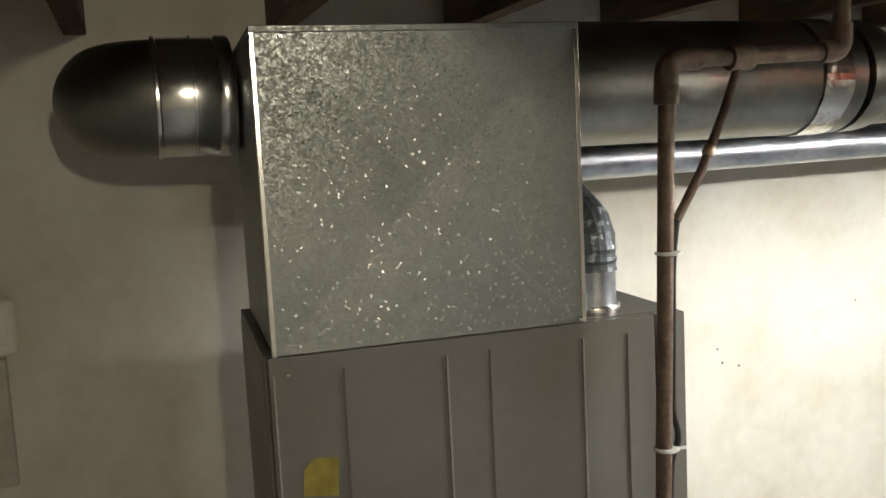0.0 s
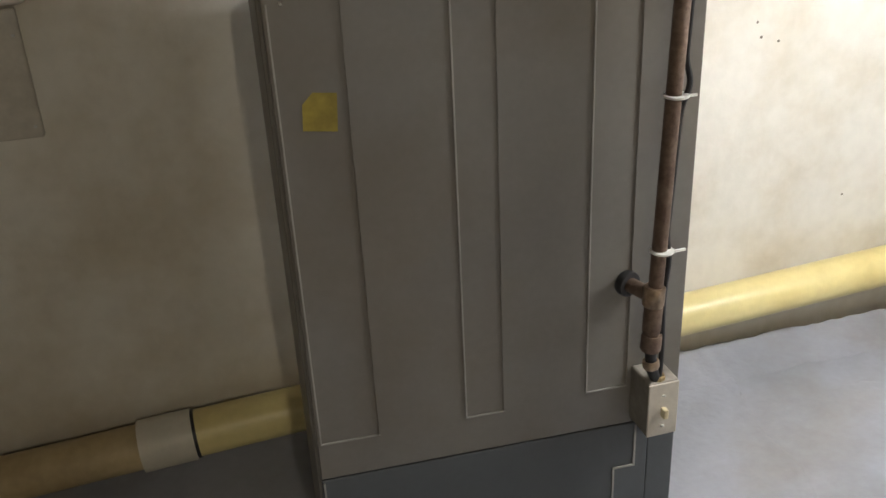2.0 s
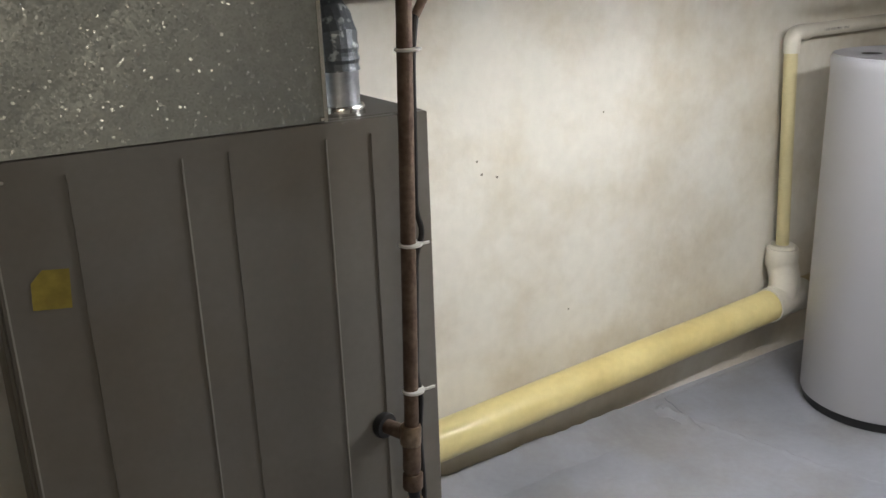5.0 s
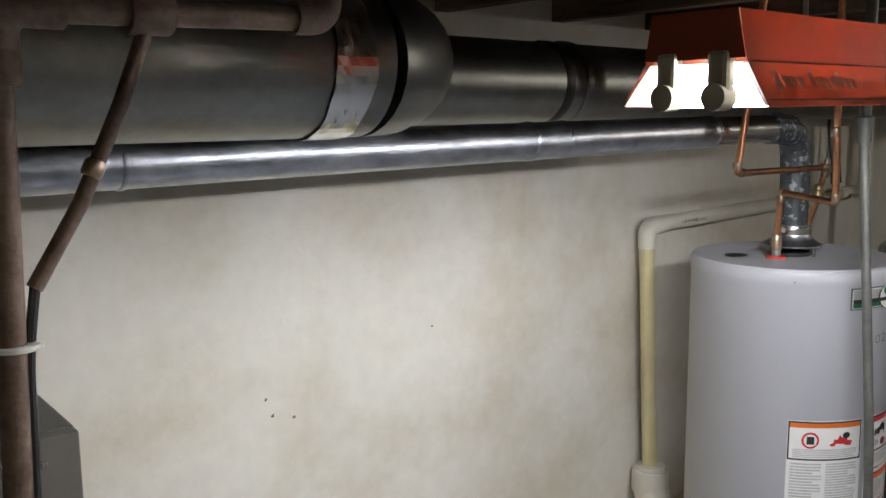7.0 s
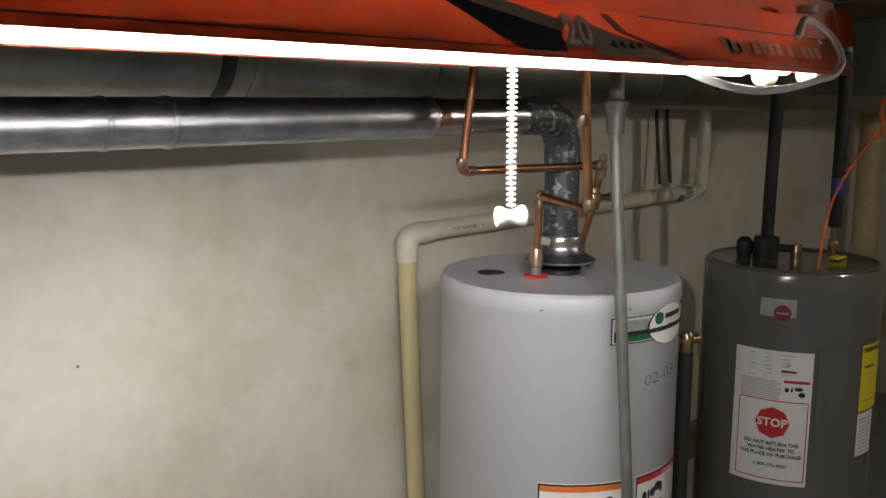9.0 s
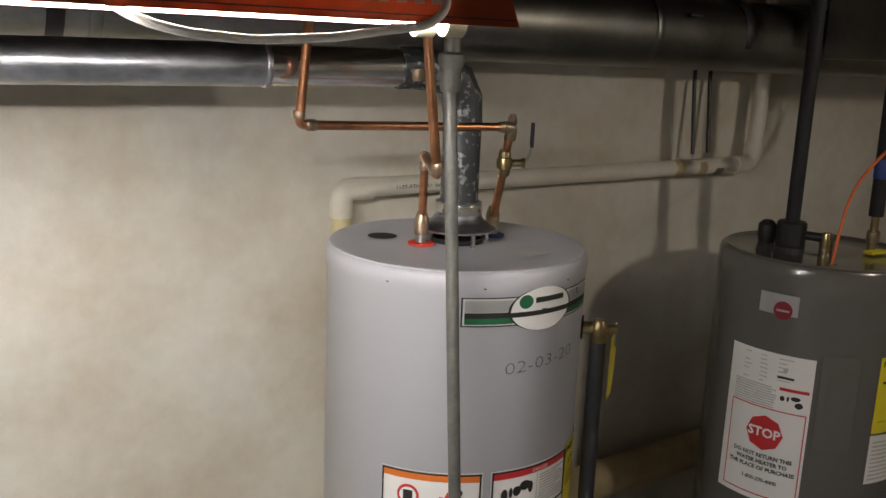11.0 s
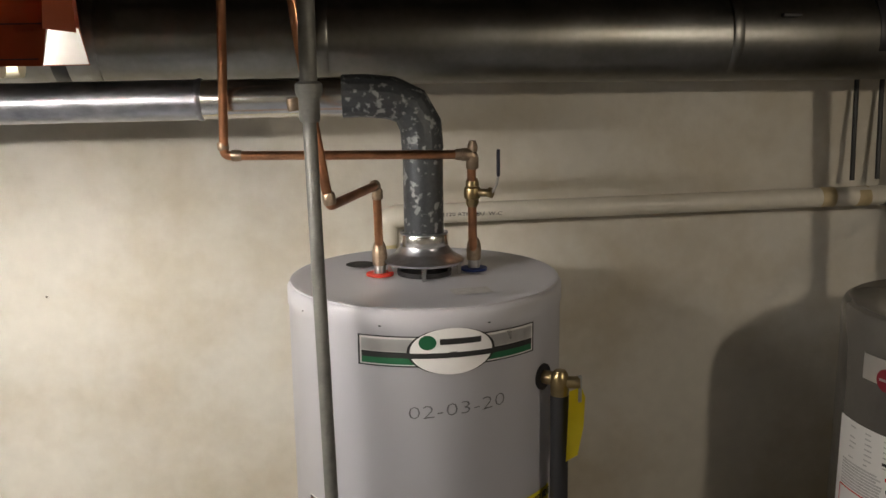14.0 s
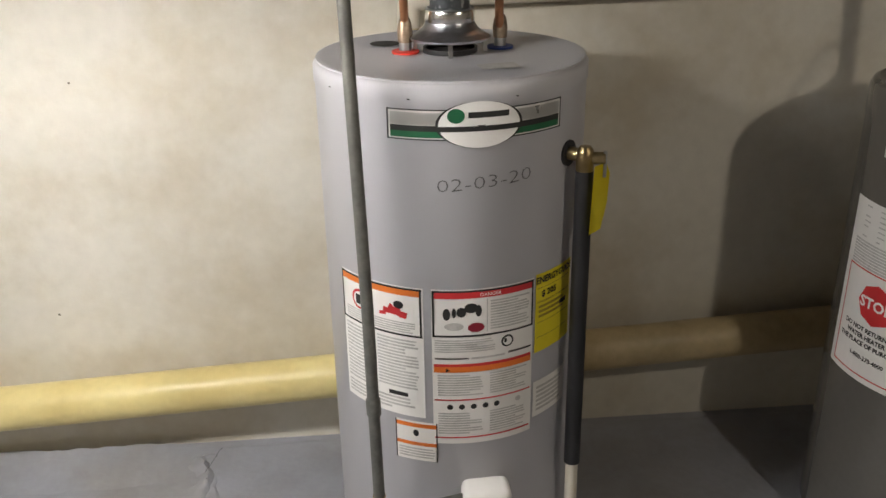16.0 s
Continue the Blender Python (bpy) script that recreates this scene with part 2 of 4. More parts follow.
def lathe(profile, at=(0, 0, 0), sides=48, bm=None):
    """Turned shape from (radius, height) pairs."""
    bm = bm or bmesh.new()
    rings = []
    for r, z in profile:
        if r < 1e-5:
            rings.append([bm.verts.new((at[0], at[1], at[2] + z))])
        else:
            rings.append([bm.verts.new((at[0] + r * math.cos(2 * math.pi * k / sides), at[1] + r * math.sin(2 * math.pi * k / sides), at[2] + z)) for k in range(sides)])
    for r0, r1 in zip(rings, rings[1:]):
        for k in range(sides):
            j = (k + 1) % sides
            if len(r0) == 1 and len(r1) > 1:
                bm.faces.new((r0[0], r1[k], r1[j]))
            elif len(r1) == 1 and len(r0) > 1:
                bm.faces.new((r0[k], r0[j], r1[0]))
            elif len(r0) > 1:
                bm.faces.new((r0[k], r0[j], r1[j], r1[k]))
    return bm


def curved(c, r, a0, a1, z0, z1, lift=0.0015, steps=0, bm=None):
    """A patch of a cylinder round c between two angles (degrees) and two heights."""
    bm = bm or bmesh.new()
    steps = steps or max(1, int(abs(a1 - a0) / 4) + 1)
    prev = None
    for i in range(steps + 1):
        a = radians(a0 + (a1 - a0) * i / steps)
        p = [bm.verts.new((c[0] + (r + lift) * math.cos(a), c[1] + (r + lift) * math.sin(a), z)) for z in (z0, z1)]
        if prev:
            bm.faces.new((prev[0], p[0], p[1], prev[1]))
        prev = p
    return bm


def curved_disc(c, r, a, z, rx, rz, lift, sides=32):
    """An ellipse laid on a cylinder; rx along the skin."""
    bm = bmesh.new()
    rings = []
    for s in (0.35, 0.7, 1.0):
        ring = []
        for k in range(sides):
            t = 2 * math.pi * k / sides
            g = radians(a) + s * rx * math.cos(t) / r
            ring.append(bm.verts.new((c[0] + (r + lift) * math.cos(g), c[1] + (r + lift) * math.sin(g), z + s * rz * math.sin(t))))
        rings.append(ring)
    bm.faces.new(rings[0])
    for r0, r1 in zip(rings, rings[1:]):
        for k in range(sides):
            bm.faces.new((r0[k], r0[(k + 1) % sides], r1[(k + 1) % sides], r1[k]))
    return bm


def letters(text, size, align="CENTER", bold=0.0):
    cu = bpy.data.curves.new("letters", "FONT")
    cu.body, cu.size, cu.align_x, cu.align_y, cu.offset, cu.resolution_u = text, size, align, "CENTER", bold, 2
    tmp = bpy.data.objects.new("letters", cu)
    me = bpy.data.meshes.new_from_object(tmp)
    bm = bmesh.new()
    bm.from_mesh(me)
    bpy.data.objects.remove(tmp)
    bpy.data.meshes.remove(me)
    bpy.data.curves.remove(cu)
    return bm


def curved_letters(text, size, c, r, a, z, lift=0.003, bold=0.0, slope=0.0, wide=1.0):
    bm = letters(text, size, bold=bold)
    for v in bm.verts:
        g = radians(a) + v.co.x * wide / r
        v.co = Vector((c[0] + (r + lift) * math.cos(g), c[1] + (r + lift) * math.sin(g), z + v.co.y + slope * v.co.x))
    return bm


def flat(points, bm=None):
    bm = bm or bmesh.new()
    bm.faces.new([bm.verts.new(p) for p in points])
    return bm


# ---- the room ----
X0, X1, Y0, CZ = -2.2, 6.4, -4.2, 2.02
tagged(part("floor", box((X0 - 0.2, Y0 - 0.2, -0.15), (X1 + 0.2, 0.2, 0)), FLOOR), "grey painted concrete basement floor, scuffed and cracked", "floor", kind="structure")
tagged(part("wall_north", box((X0 - 0.2, 0.0, 0), (X1 + 0.2, 0.2, CZ)), WALL), "cream plastered foundation wall with damp stains", "wall", kind="structure")
tagged(part("wall_south", box((X0 - 0.2, Y0 - 0.2, 0), (X1 + 0.2, Y0, CZ)), WALL), "cream plastered basement wall", "wall", kind="structure")
tagged(part("wall_west", box((X0 - 0.2, Y0, 0), (X0, 0, CZ)), WALL), "cream plastered basement wall", "wall", kind="structure")
tagged(part("wall_east", box((X1, Y0, 0), (X1 + 0.2, 0, CZ)), WALL), "cream plastered basement wall", "wall", kind="structure")
ceil_bm = box((X0 - 0.2, Y0 - 0.2, CZ), (X1 + 0.2, 0.2, CZ + 0.1))
tagged(part("ceiling", ceil_bm, CEIL), "dark unfinished board ceiling over open joists", "ceiling", kind="structure")
jx = X0 + 0.15
while jx < X1:
    tagged(part("ceiling_joist", box((jx, Y0, 1.80), (jx + 0.045, 0, CZ), 0.003), JOIST), "dark old wooden ceiling joist", "joist", "ceiling joists", "structure")
    jx += 0.41

# raised, broken edge of the floor paint standing just clear of the wall foot
random.seed(4)
bm = bmesh.new()
prev = None
x = X0
while x <= X1 + 0.01:
    high = 0.030 if x < 2.05 else (0.030 - 0.024 * min(1.0, (x - 2.05) / 0.25))
    h = max(0.004, high * (1 + 0.30 * noise.noise((x * 4.1, 0, 0)) + 0.22 * noise.noise((x * 23, 2, 0))))
    d = 0.036 + 0.012 * noise.noise((x * 7.3, 7, 0)) + 0.006 * noise.noise((x * 31, 3, 0))
    p = [bm.verts.new(q) for q in ((x, -d + 0.010, 0.0), (x, -d, h), (x, -d - 0.012, h * 0.92), (x, -d - 0.06, h * 0.45), (x, -d - 0.15, 0.0006))]
    if prev:
        for i in range(4):
            bm.faces.new((prev[i], p[i], p[i + 1], prev[i + 1]))
    prev = p
    x += 0.018
tagged(part("trim", bm, FLOOR, smooth=True), "rough grey paint edge where floor meets wall", "trim", kind="structure")
def paint_ridge(pts, width, height, seed):
    """A lumpy raised seam of floor paint along a line, steeper on one side."""
    line = rounded([(x, y, 0) for x, y in pts], 0.05, 5)
    fine = []
    for a, b in zip(line, line[1:]):
        n = max(1, round((b - a).length / 0.012))
        fine += [a.lerp(b, q / n) for q in range(n)]
    fine.append(line[-1])
    bm = bmesh.new()
    prev = None
    for k, p in enumerate(fine):
        d = (fine[min(k + 1, len(fine) - 1)] - fine[max(k - 1, 0)]).normalized()
        side = Vector((-d.y, d.x, 0))
        fade = min(1.0, k / 5, (len(fine) - 1 - k) / 5)
        c = p + side * (0.010 * noise.noise((k * 0.35, seed, 0)) + 0.004 * noise.noise((k * 1.1, seed, 4)))
        h = height * (0.35 + 0.65 * abs(noise.noise((k * 0.31, seed, 8)))  + 0.4 * max(0, noise.noise((k * 0.9, seed, 2)))) * fade + 0.0004
        w = width * (0.7 + 0.5 * noise.noise((k * 0.4, seed, 6)))
        row = [bm.verts.new((c + side * o * w + Vector((0, 0, z)))) for o, z in ((-1, 0.0004), (-0.4, h * 0.55), (0, h), (0.22, h * 0.8), (0.45, 0.0004))]
        if prev:
            for q in range(4):
                bm.faces.new((prev[q], row[q], row[q + 1], prev[q + 1]))
        prev = row
    return bm


for pts, w, h, sd in (([(2.275, -0.05), (2.22, -0.10), (2.27, -0.16), (2.24, -0.27)], 0.052, 0.036, 1), ([(2.26, -0.12), (2.31, -0.32), (2.35, -0.50), (2.37, -0.64), (2.43, -0.80)], 0.030, 0.006, 2), ([(1.49, -0.12), (1.41, -0.35), (1.405, -0.45), (1.415, -0.57), (1.35, -0.72), (1.37, -0.85), (1.45, -0.95), (1.60, -1.02)], 0.030, 0.005, 3), ([(2.04, -0.07), (2.00, -0.17)], 0.012, 0.006, 4), ([(1.93, -0.09), (1.86, -0.13), (1.78, -0.13)], 0.03, 0.006, 5), ([(1.50, -0.06), (1.44, -0.10), (1.42, -0.17)], 0.03, 0.008, 6), ([(1.60, -0.35), (1.72, -0.31), (1.86, -0.33)], 0.03, 0.003, 7)):
    tagged(part("trim", paint_ridge(pts, w, h, sd), FLOOR, smooth=True), "lumpy grey paint ridge on the floor", "trim", kind="structure")


def crack(pts, w):
    bm = bmesh.new()
    prev = None
    for i, p in enumerate(pts):
        ww = w * (0.4 + 0.8 * abs(noise.noise((i * 1.3, 3, 0))))
        a, b = bm.verts.new((p[0] - ww, p[1] - ww * 0.5, 0.0012)), bm.verts.new((p[0] + ww, p[1] + ww * 0.5, 0.0012))
        if prev:
            bm.faces.new((prev[0], a, b, prev[1]))
        prev = (a, b)
    return bm


CRACKM = mat("floor_crack", (0.10, 0.10, 0.11), 0.6, 0, 0.1, 20)
for (xa, ya), (xb, yb), n, w in (((2.285, -0.065), (2.255, -0.175), 14, 0.0022), ((1.405, -0.36), (1.41, -0.50), 12, 0.0018), ((1.42, -0.90), (1.50, -0.965), 8, 0.0018), ((1.47, -0.18), (1.45, -0.26), 8, 0.0016)):
    line = [(xa + (xb - xa) * q / n + 0.012 * noise.noise((q * 0.7, 9 + n, 0)), ya + (yb - ya) * q / n + 0.006 * noise.noise((q * 0.9, n, 4)), 0) for q in range(n + 1)]
    bm = crack(line, w)
    for v in bm.verts:
        v.co.z = 0.0012 if ya < -0.1 else 0.024
    tagged(part("floor_crack", bm, CRACKM), "dark crack in the grey floor paint", "crack", kind="structure")
SPECK = mat("wall_speck", (0.22, 0.20, 0.16), 0.9, 0, 0.1, bump=0)
for sx, sz, sr in ((1.629, 0.90, 0.005), (1.575, 0.915, 0.005), (1.56, 0.955, 0.004), (2.03, 1.04, 0.004), (1.2, 0.55, 0.005), (1.9, 0.43, 0.004)):
    bm = bmesh.new()
    bm.faces.new([bm.verts.new((sx + sr * random.uniform(0.6, 1.2) * math.cos(k * 0.9), -0.002, sz + sr * random.uniform(0.6, 1.2) * math.sin(k * 0.9))) for k in range(7)])
    tagged(part("wall_stain", bm, SPECK), "small dark speck on the plaster", "stain", kind="structure")

# ---- furnace ----
FO = Vector((0.25, -0.776, 0))
FA = math.atan2(-0.031, 0.657)
FM = Matrix.Translation(FO) @ Matrix.Rotation(FA, 4, "Z")
FW, FD, FZ0, FZ1 = 0.658, 0.42, 0.068, 1.265


def fpart(name, bm, material, parent, label="", smooth=False):
    bmesh.ops.transform(bm, matrix=FM, verts=bm.verts)
    return part(name, bm, material, parent, label, smooth)


furnace = thing("furnace", FM @ Vector((FW / 2, FD / 2, FZ0)), "tall grey enamelled steel furnace cabinet raised on concrete blocks", "furnace")
fpart("body", box((0, 0.012, FZ0), (FW, FD, FZ1 - 0.012), 0.004), GREYP, furnace)
fpart("top_lid", box((0.001, 0.014, FZ1 - 0.0125), (FW - 0.001, FD - 0.001, FZ1), 0.002), GREYP, furnace)
fpart("upper_panel", box((0.006, -0.003, 0.450), (FW - 0.0545, 0.02, FZ1 - 0.001), 0.002), GREYP, furnace)
fpart("corner_post", box((FW - 0.0535, -0.0025, 0.452), (FW - 0.001, 0.02, FZ1 - 0.001), 0.002), GREYP, furnace)
fpart("lower_post", box((FW - 0.0535, -0.0025, 0.07), (FW - 0.001, 0.02, 0.446), 0.002), GREYD, furnace)
fpart("lower_panel", box((0.006, -0.003, 0.078), (FW - 0.0545, 0.02, 0.4475), 0.002), GREYD, furnace, "darker blue-grey lower access panel")


def groove(pts, w=0.0035):
    bm = bmesh.new()
    for (xa, za), (xb, zb) in zip(pts, pts[1:]):
        box((min(xa, xb) - w / 2, -0.0055, min(za, zb) - w / 2), (max(xa, xb) + w / 2, -0.0025, max(za, zb) + w / 2), 0, bm)
    return bm


# pressed outlines: pale down the left and along the bottom, body grey on the right
for xa, xb, zb in ((0.013, 0.112, 0.523), (0.263, 0.330, 0.525), (0.480, 0.556, 0.532)):
    fpart("pressed_line", groove([(xa, 1.238), (xa, zb), (xb, zb)], 0.0025), GROOVE_L, furnace, "pale pressed edge")
    fpart("pressed_line", groove([(xb, 1.238), (xb, zb)], 0.0025), GREYP, furnace)
fpart("panel_edge", groove([(0.010, 0.44), (0.010, 0.34), (0.055, 0.34), (0.055, 0.20)]), GROOVE_L, furnace)
fpart("panel_edge", groove([(0.010, 0.155), (0.010, 0.088), (0.575, 0.088), (0.575, 0.195), (0.538, 0.195), (0.538, 0.352), (0.578, 0.352), (0.578, 0.44)]), GROOVE_L, furnace)
fpart("sticker", flat([(0.043, -0.0042, 1.062), (0.092, -0.0042, 1.056), (0.096, -0.0042, 1.112), (0.062, -0.0042, 1.116), (0.046, -0.0042, 1.100)]), OLDYEL, furnace, "torn faded yellow sticker")
for bx in (0.03, 0.62):
    fpart("screw", box((bx, -0.006, 1.236), (bx + 0.006, -0.002, 1.242), 0.001), STEEL, furnace)

for bx0, bx1, by0 in ((0.166, 0.352, -0.842), (0.706, 0.885, -0.835)):
    bm = box((bx0, by0, 0.0), (bx1, by0 + 0.40, 0.066), 0.006, seg=2)
    bmesh.ops.subdivide_edges(bm, edges=bm.edges, cuts=2)
    for v in bm.verts:
        if v.co.z > 0.01 and v.co.z < 0.062:
            v.co += Vector((noise.noise(v.co * 40), noise.noise(v.co * 40 + Vector((9, 0, 0))), 0)) * 0.003
    tagged(part("concrete_block", bm, BLOCK), "worn tan concrete block under the furnace", "block", "blocks under the furnace")

# plenum on the furnace
plenum = thing("plenum", (0.49, -0.6, FZ1), "galvanised sheet metal plenum box on top of the furnace", "plenum")
PM = Matrix.Translation((0.266, -0.778, 0)) @ Matrix.Rotation(FA, 4, "Z")


def ppart(name, bm, material, label="", smooth=False):
    bmesh.ops.transform(bm, matrix=PM, verts=bm.verts)
    return part(name, bm, material, plenum, label, smooth)


bm = box((0, 0.013, FZ1 + 0.001), (0.468, 0.40, 1.708), 0.002)
ppart("body", bm, GALV)
bm = bmesh.new()
v = [bm.verts.new(p) for p in ((0.001, 0.0, FZ1 + 0.001), (0.467, 0.0, FZ1 + 0.001), (0.467, 0.0, 1.7035), (0.001, 0.0, 1.7035), (0.234, 0.0095, 1.487))]
for i in range(4):
    bm.faces.new((v[i], v[(i + 1) % 4], v[4]))
ppart("cross_broken_front", bm, GALV, "cross-creased galvanised front sheet")
ppart("corner_seam", box((-0.003, -0.003, FZ1), (0.004, 0.006, 1.710), 0.001), ALU)
ppart("corner_seam", box((0.464, -0.003, FZ1), (0.471, 0.006, 1.710), 0.001), ALU)
ppart("top_flange", box((-0.003, -0.004, 1.703), (0.471, 0.40, 1.712), 0.001), GALV)
for sx in (0.035, 0.457):
    ppart("screw", box((sx, -0.006, 1.695 if sx < 0.1 else 1.268), (sx + 0.007, 0, 1.701 if sx < 0.1 else 1.274), 0.001), ALU)

# ---- ducts ----
def ribs(points, radius, at, parent, material):
    for a, b in at:
        part("joint_band", collar(a, b, radius), material, parent, smooth=True)


left_duct = thing("supply_duct", (0.15, -0.47, 1.64), "round galvanised duct elbow leaving the plenum toward the wall", "duct", "round ducts")
part("pipe", sweep(rounded([(0.27, -0.47, 1.64), (0.135, -0.47, 1.64), (0.085, -0.42, 1.64), (0.085, 0.0, 1.64)], 0.05, 3), 0.093, 28), DUCT, left_duct, smooth=True)
ribs(None, 0.099, [((0.245, -0.47, 1.64), (0.268, -0.47, 1.64)), ((0.148, -0.47, 1.64), (0.155, -0.47, 1.64)), ((0.205, -0.47, 1.64), (0.21, -0.47, 1.64))], left_duct, ALU)
part("sleeve", collar((0.155, -0.47, 1.64), (0.245, -0.47, 1.64), 0.0955, 28), ALU, left_duct, smooth=True)

near_duct = thing("supply_duct", (1.1, -0.57, 1.63), "round galvanised duct with foil tape leaving the plenum", "duct", "round ducts")
part("pipe", sweep([(0.735, -0.575, 1.635), (1.40, -0.575, 1.635)], 0.108, 32), DUCT, near_duct, smooth=True)
part("elbow", sweep([(1.40, -0.575, 1.635), (1.455, -0.565, 1.637), (1.505, -0.52, 1.640), (1.545, -0.45, 1.642), (1.575, -0.37, 1.640), (1.60, -0.30, 1.636), (1.64, -0.24, 1.63), (1.70, -0.21, 1.63)], [0.1085, 0.1085, 0.106, 0.102, 0.099, 0.096, 0.095, 0.094], 28), DUCT, near_duct, smooth=True)
bm = sweep([(1.30 + 0.008 * k, -0.575, 1.635) for k in range(9)], 0.1105, 56, cap=False)
for v in bm.verts:
    d = Vector((0, v.co.y + 0.575, v.co.z - 1.635)).normalized()
    v.co += d * 0.0016 * noise.noise(v.co * 60) + Vector((0.006 * noise.noise(v.co * 22), 0, 0))
part("foil_tape", bm, ALU, near_duct, "crinkled foil tape")

far_duct = thing("supply_duct", (3.0, -0.21, 1.62), "long round galvanised duct running along the wall", "duct", "round ducts")
part("pipe", sweep([(1.69, -0.21, 1.63), (6.3, -0.21, 1.615)], 0.094, 32), DUCT, far_duct, smooth=True)
for dx in (2.25, 2.70, 3.56, 4.62):
    part("joint_band", collar((dx, -0.21, 1.629), (dx + 0.022, -0.21, 1.629), 0.0985, 32), DUCT, far_duct, smooth=True)
for dx in (2.18, 3.88):
    part("strap", collar((dx, -0.21, 1.629), (dx + 0.03, -0.21, 1.629), 0.0965, 32), BLACKP, far_duct, "dark hanger strap", True)
part("damper_handle", box((3.66, -0.315, 1.66), (3.70, -0.30, 1.668), 0.002), BLACKP, far_duct)

trunk = thing("trunk_duct", (4.75, -0.5, 1.58), "rectangular grey sheet metal trunk duct under the joists", "duct")
part("body", box((4.165, -0.78, 1.578), (5.3, -0.34, 1.80), 0.003), DUCT, trunk)
part("drive_cleat", box((4.160, -0.785, 1.574), (4.180, -0.335, 1.8), 0.002), DUCT, trunk)

# ---- flue and vent ----
vent = thing("vent_pipe", (1.8, -0.44, 1.49), "galvanised vent pipe from the furnace flue to the heater draft hood", "vent pipe")
part("flue_riser", sweep([(0.785, -0.735, 1.266), (0.785, -0.735, 1.335)], 0.037, 24), VENTG, vent, smooth=True)
path = rounded([(0.785, -0.735, 1.333), (0.785, -0.735, 1.40), (0.78, -0.61, 1.465), (0.80, -0.46, 1.494), (0.87, -0.425, 1.494)], 0.07, 7)
fine = []
for a, b in zip(path, path[1:]):
    n = max(1, round((b - a).length / 0.006))
    fine += [a.lerp(b, q / n) for q in range(n)]
fine.append(path[-1])
part("flue_elbow", sweep(fine, [0.0385 + 0.0016 * (k % 3 == 0) + 0.001 * noise.noise((k * 0.9, 1, 0)) for k in range(len(fine))], 20), VENTD, vent, "crinkled adjustable elbow", False)
part("collar", collar((0.785, -0.735, 1.262), (0.785, -0.735, 1.28), 0.044), ALU, vent, smooth=True)


def vent_at(x):
    t = (x - 0.86) / (2.80 - 0.86)
    return Vector((x, -0.425 - 0.051 * t, 1.494 + 0.022 * t))


part("pipe", sweep([vent_at(0.86), vent_at(2.50)], 0.0365, 28), VENTG, vent, smooth=True)
part("bright_section", sweep([vent_at(2.49), vent_at(2.765)], 0.0350, 28), ALU, vent, "bright new aluminium section", True)
for vx in (1.10, 1.89, 1.985, 2.49):
    part("joint_band", collar(vent_at(vx), vent_at(vx + 0.010), 0.0385, 28), VENTG, vent, smooth=True)
HC, HR, HT = (2.896, -0.477), 0.258, 1.178
el = [vent_at(2.75), vent_at(2.79), Vector((2.838, -0.477, 1.512)), Vector((2.874, -0.477, 1.496)), Vector((2.893, -0.477, 1.46)), Vector((2.896, -0.477, 1.415))]
part("elbow", sweep(el, [0.039, 0.0395, 0.0395, 0.0395, 0.0395, 0.039], 18), VENTD, vent, "dark oxidised elbow", False)
part("drop_pipe", sweep([(2.896, -0.477, 1.42), (2.896, -0.477, 1.248)], 0.0375, 28), VENTD, vent, "dark mottled oxidised drop pipe", True)


# ---- drain pipes along the wall ----
def yz(x):
    return 0.108 + 0.0497 * (x + 0.3)


def along(xa, xb, r, material, name, parent, label="", sides=28):
    return part(name, sweep([(xa, -0.095, yz(xa)), (xb, -0.095, yz(xb))], r, sides), material, parent, label, True)


drain = thing("drain_pipe", (1.4, -0.095, yz(1.4)), "yellowed plastic drain pipe sloping along the wall foot", "drain pipe")
along(0.015, 2.775, 0.058, YEL, "pipe", drain)
along(-0.108, 0.018, 0.064, PVC, "coupling", drain, "stained white coupling")
along(0.016, 0.026, 0.0605, BLACKP, "gap_ring", drain, "dark gap at the coupling")
along(X0, -0.10, 0.056, TAN, "tan_pipe", drain, "pale tan pipe length")
along(2.77, 2.815, 0.063, PVC, "hub", drain)
along(2.81, 2.96, 0.058, PVC, "wye_fitting", drain, "white plastic wye fitting")
along(2.955, X1, 0.056, TAN, "tan_pipe", drain)
part("wye_branch", sweep([(2.80, -0.095, yz(2.80)), (2.835, -0.094, yz(2.84) + 0.010), (2.858, -0.09, 0.32), (2.866, -0.08, 0.355), (2.868, -0.064, 0.395)], 0.055, 24), PVC, drain, "white plastic branch", True)
part("branch_hub", collar((2.868, -0.062, 0.385), (2.868, -0.062, 0.455), 0.057, 28), PVC, drain, smooth=True)
part("bushing", collar((2.868, -0.062, 0.45), (2.868, -0.062, 0.468), 0.045, 24), PVC, drain, smooth=True)
part("riser", sweep([(2.868, -0.06, 0.46), (2.838, -0.05, 1.165)], 0.0232, 20), PVCY, drain, "yellowed riser", True)
part("elbow", sweep(rounded([(2.839, -0.05, 1.155), (2.838, -0.05, 1.220), (2.915, -0.052, 1.222)], 0.05, 6), 0.0275, 20), PVC, drain, "white elbow", True)
part("branch_line", sweep([(2.905, -0.052, 1.224), (4.19, -0.07, 1.248)], 0.0236, 20), PVC, drain, "white plastic branch line", True)
for cx in (3.90, 3.99, 4.06):
    part("band", collar((cx, -0.0665, 1.243), (cx + 0.035, -0.067, 1.2437), 0.0250, 20), TAN if cx != 4.06 else GREYPIPE, drain, smooth=True)
part("elbow", sweep(rounded([(4.16, -0.0695, 1.2455), (4.235, -0.07, 1.247), (4.24, -0.072, 1.315)], 0.05, 6), 0.0275, 20), PVC, drain, smooth=True)
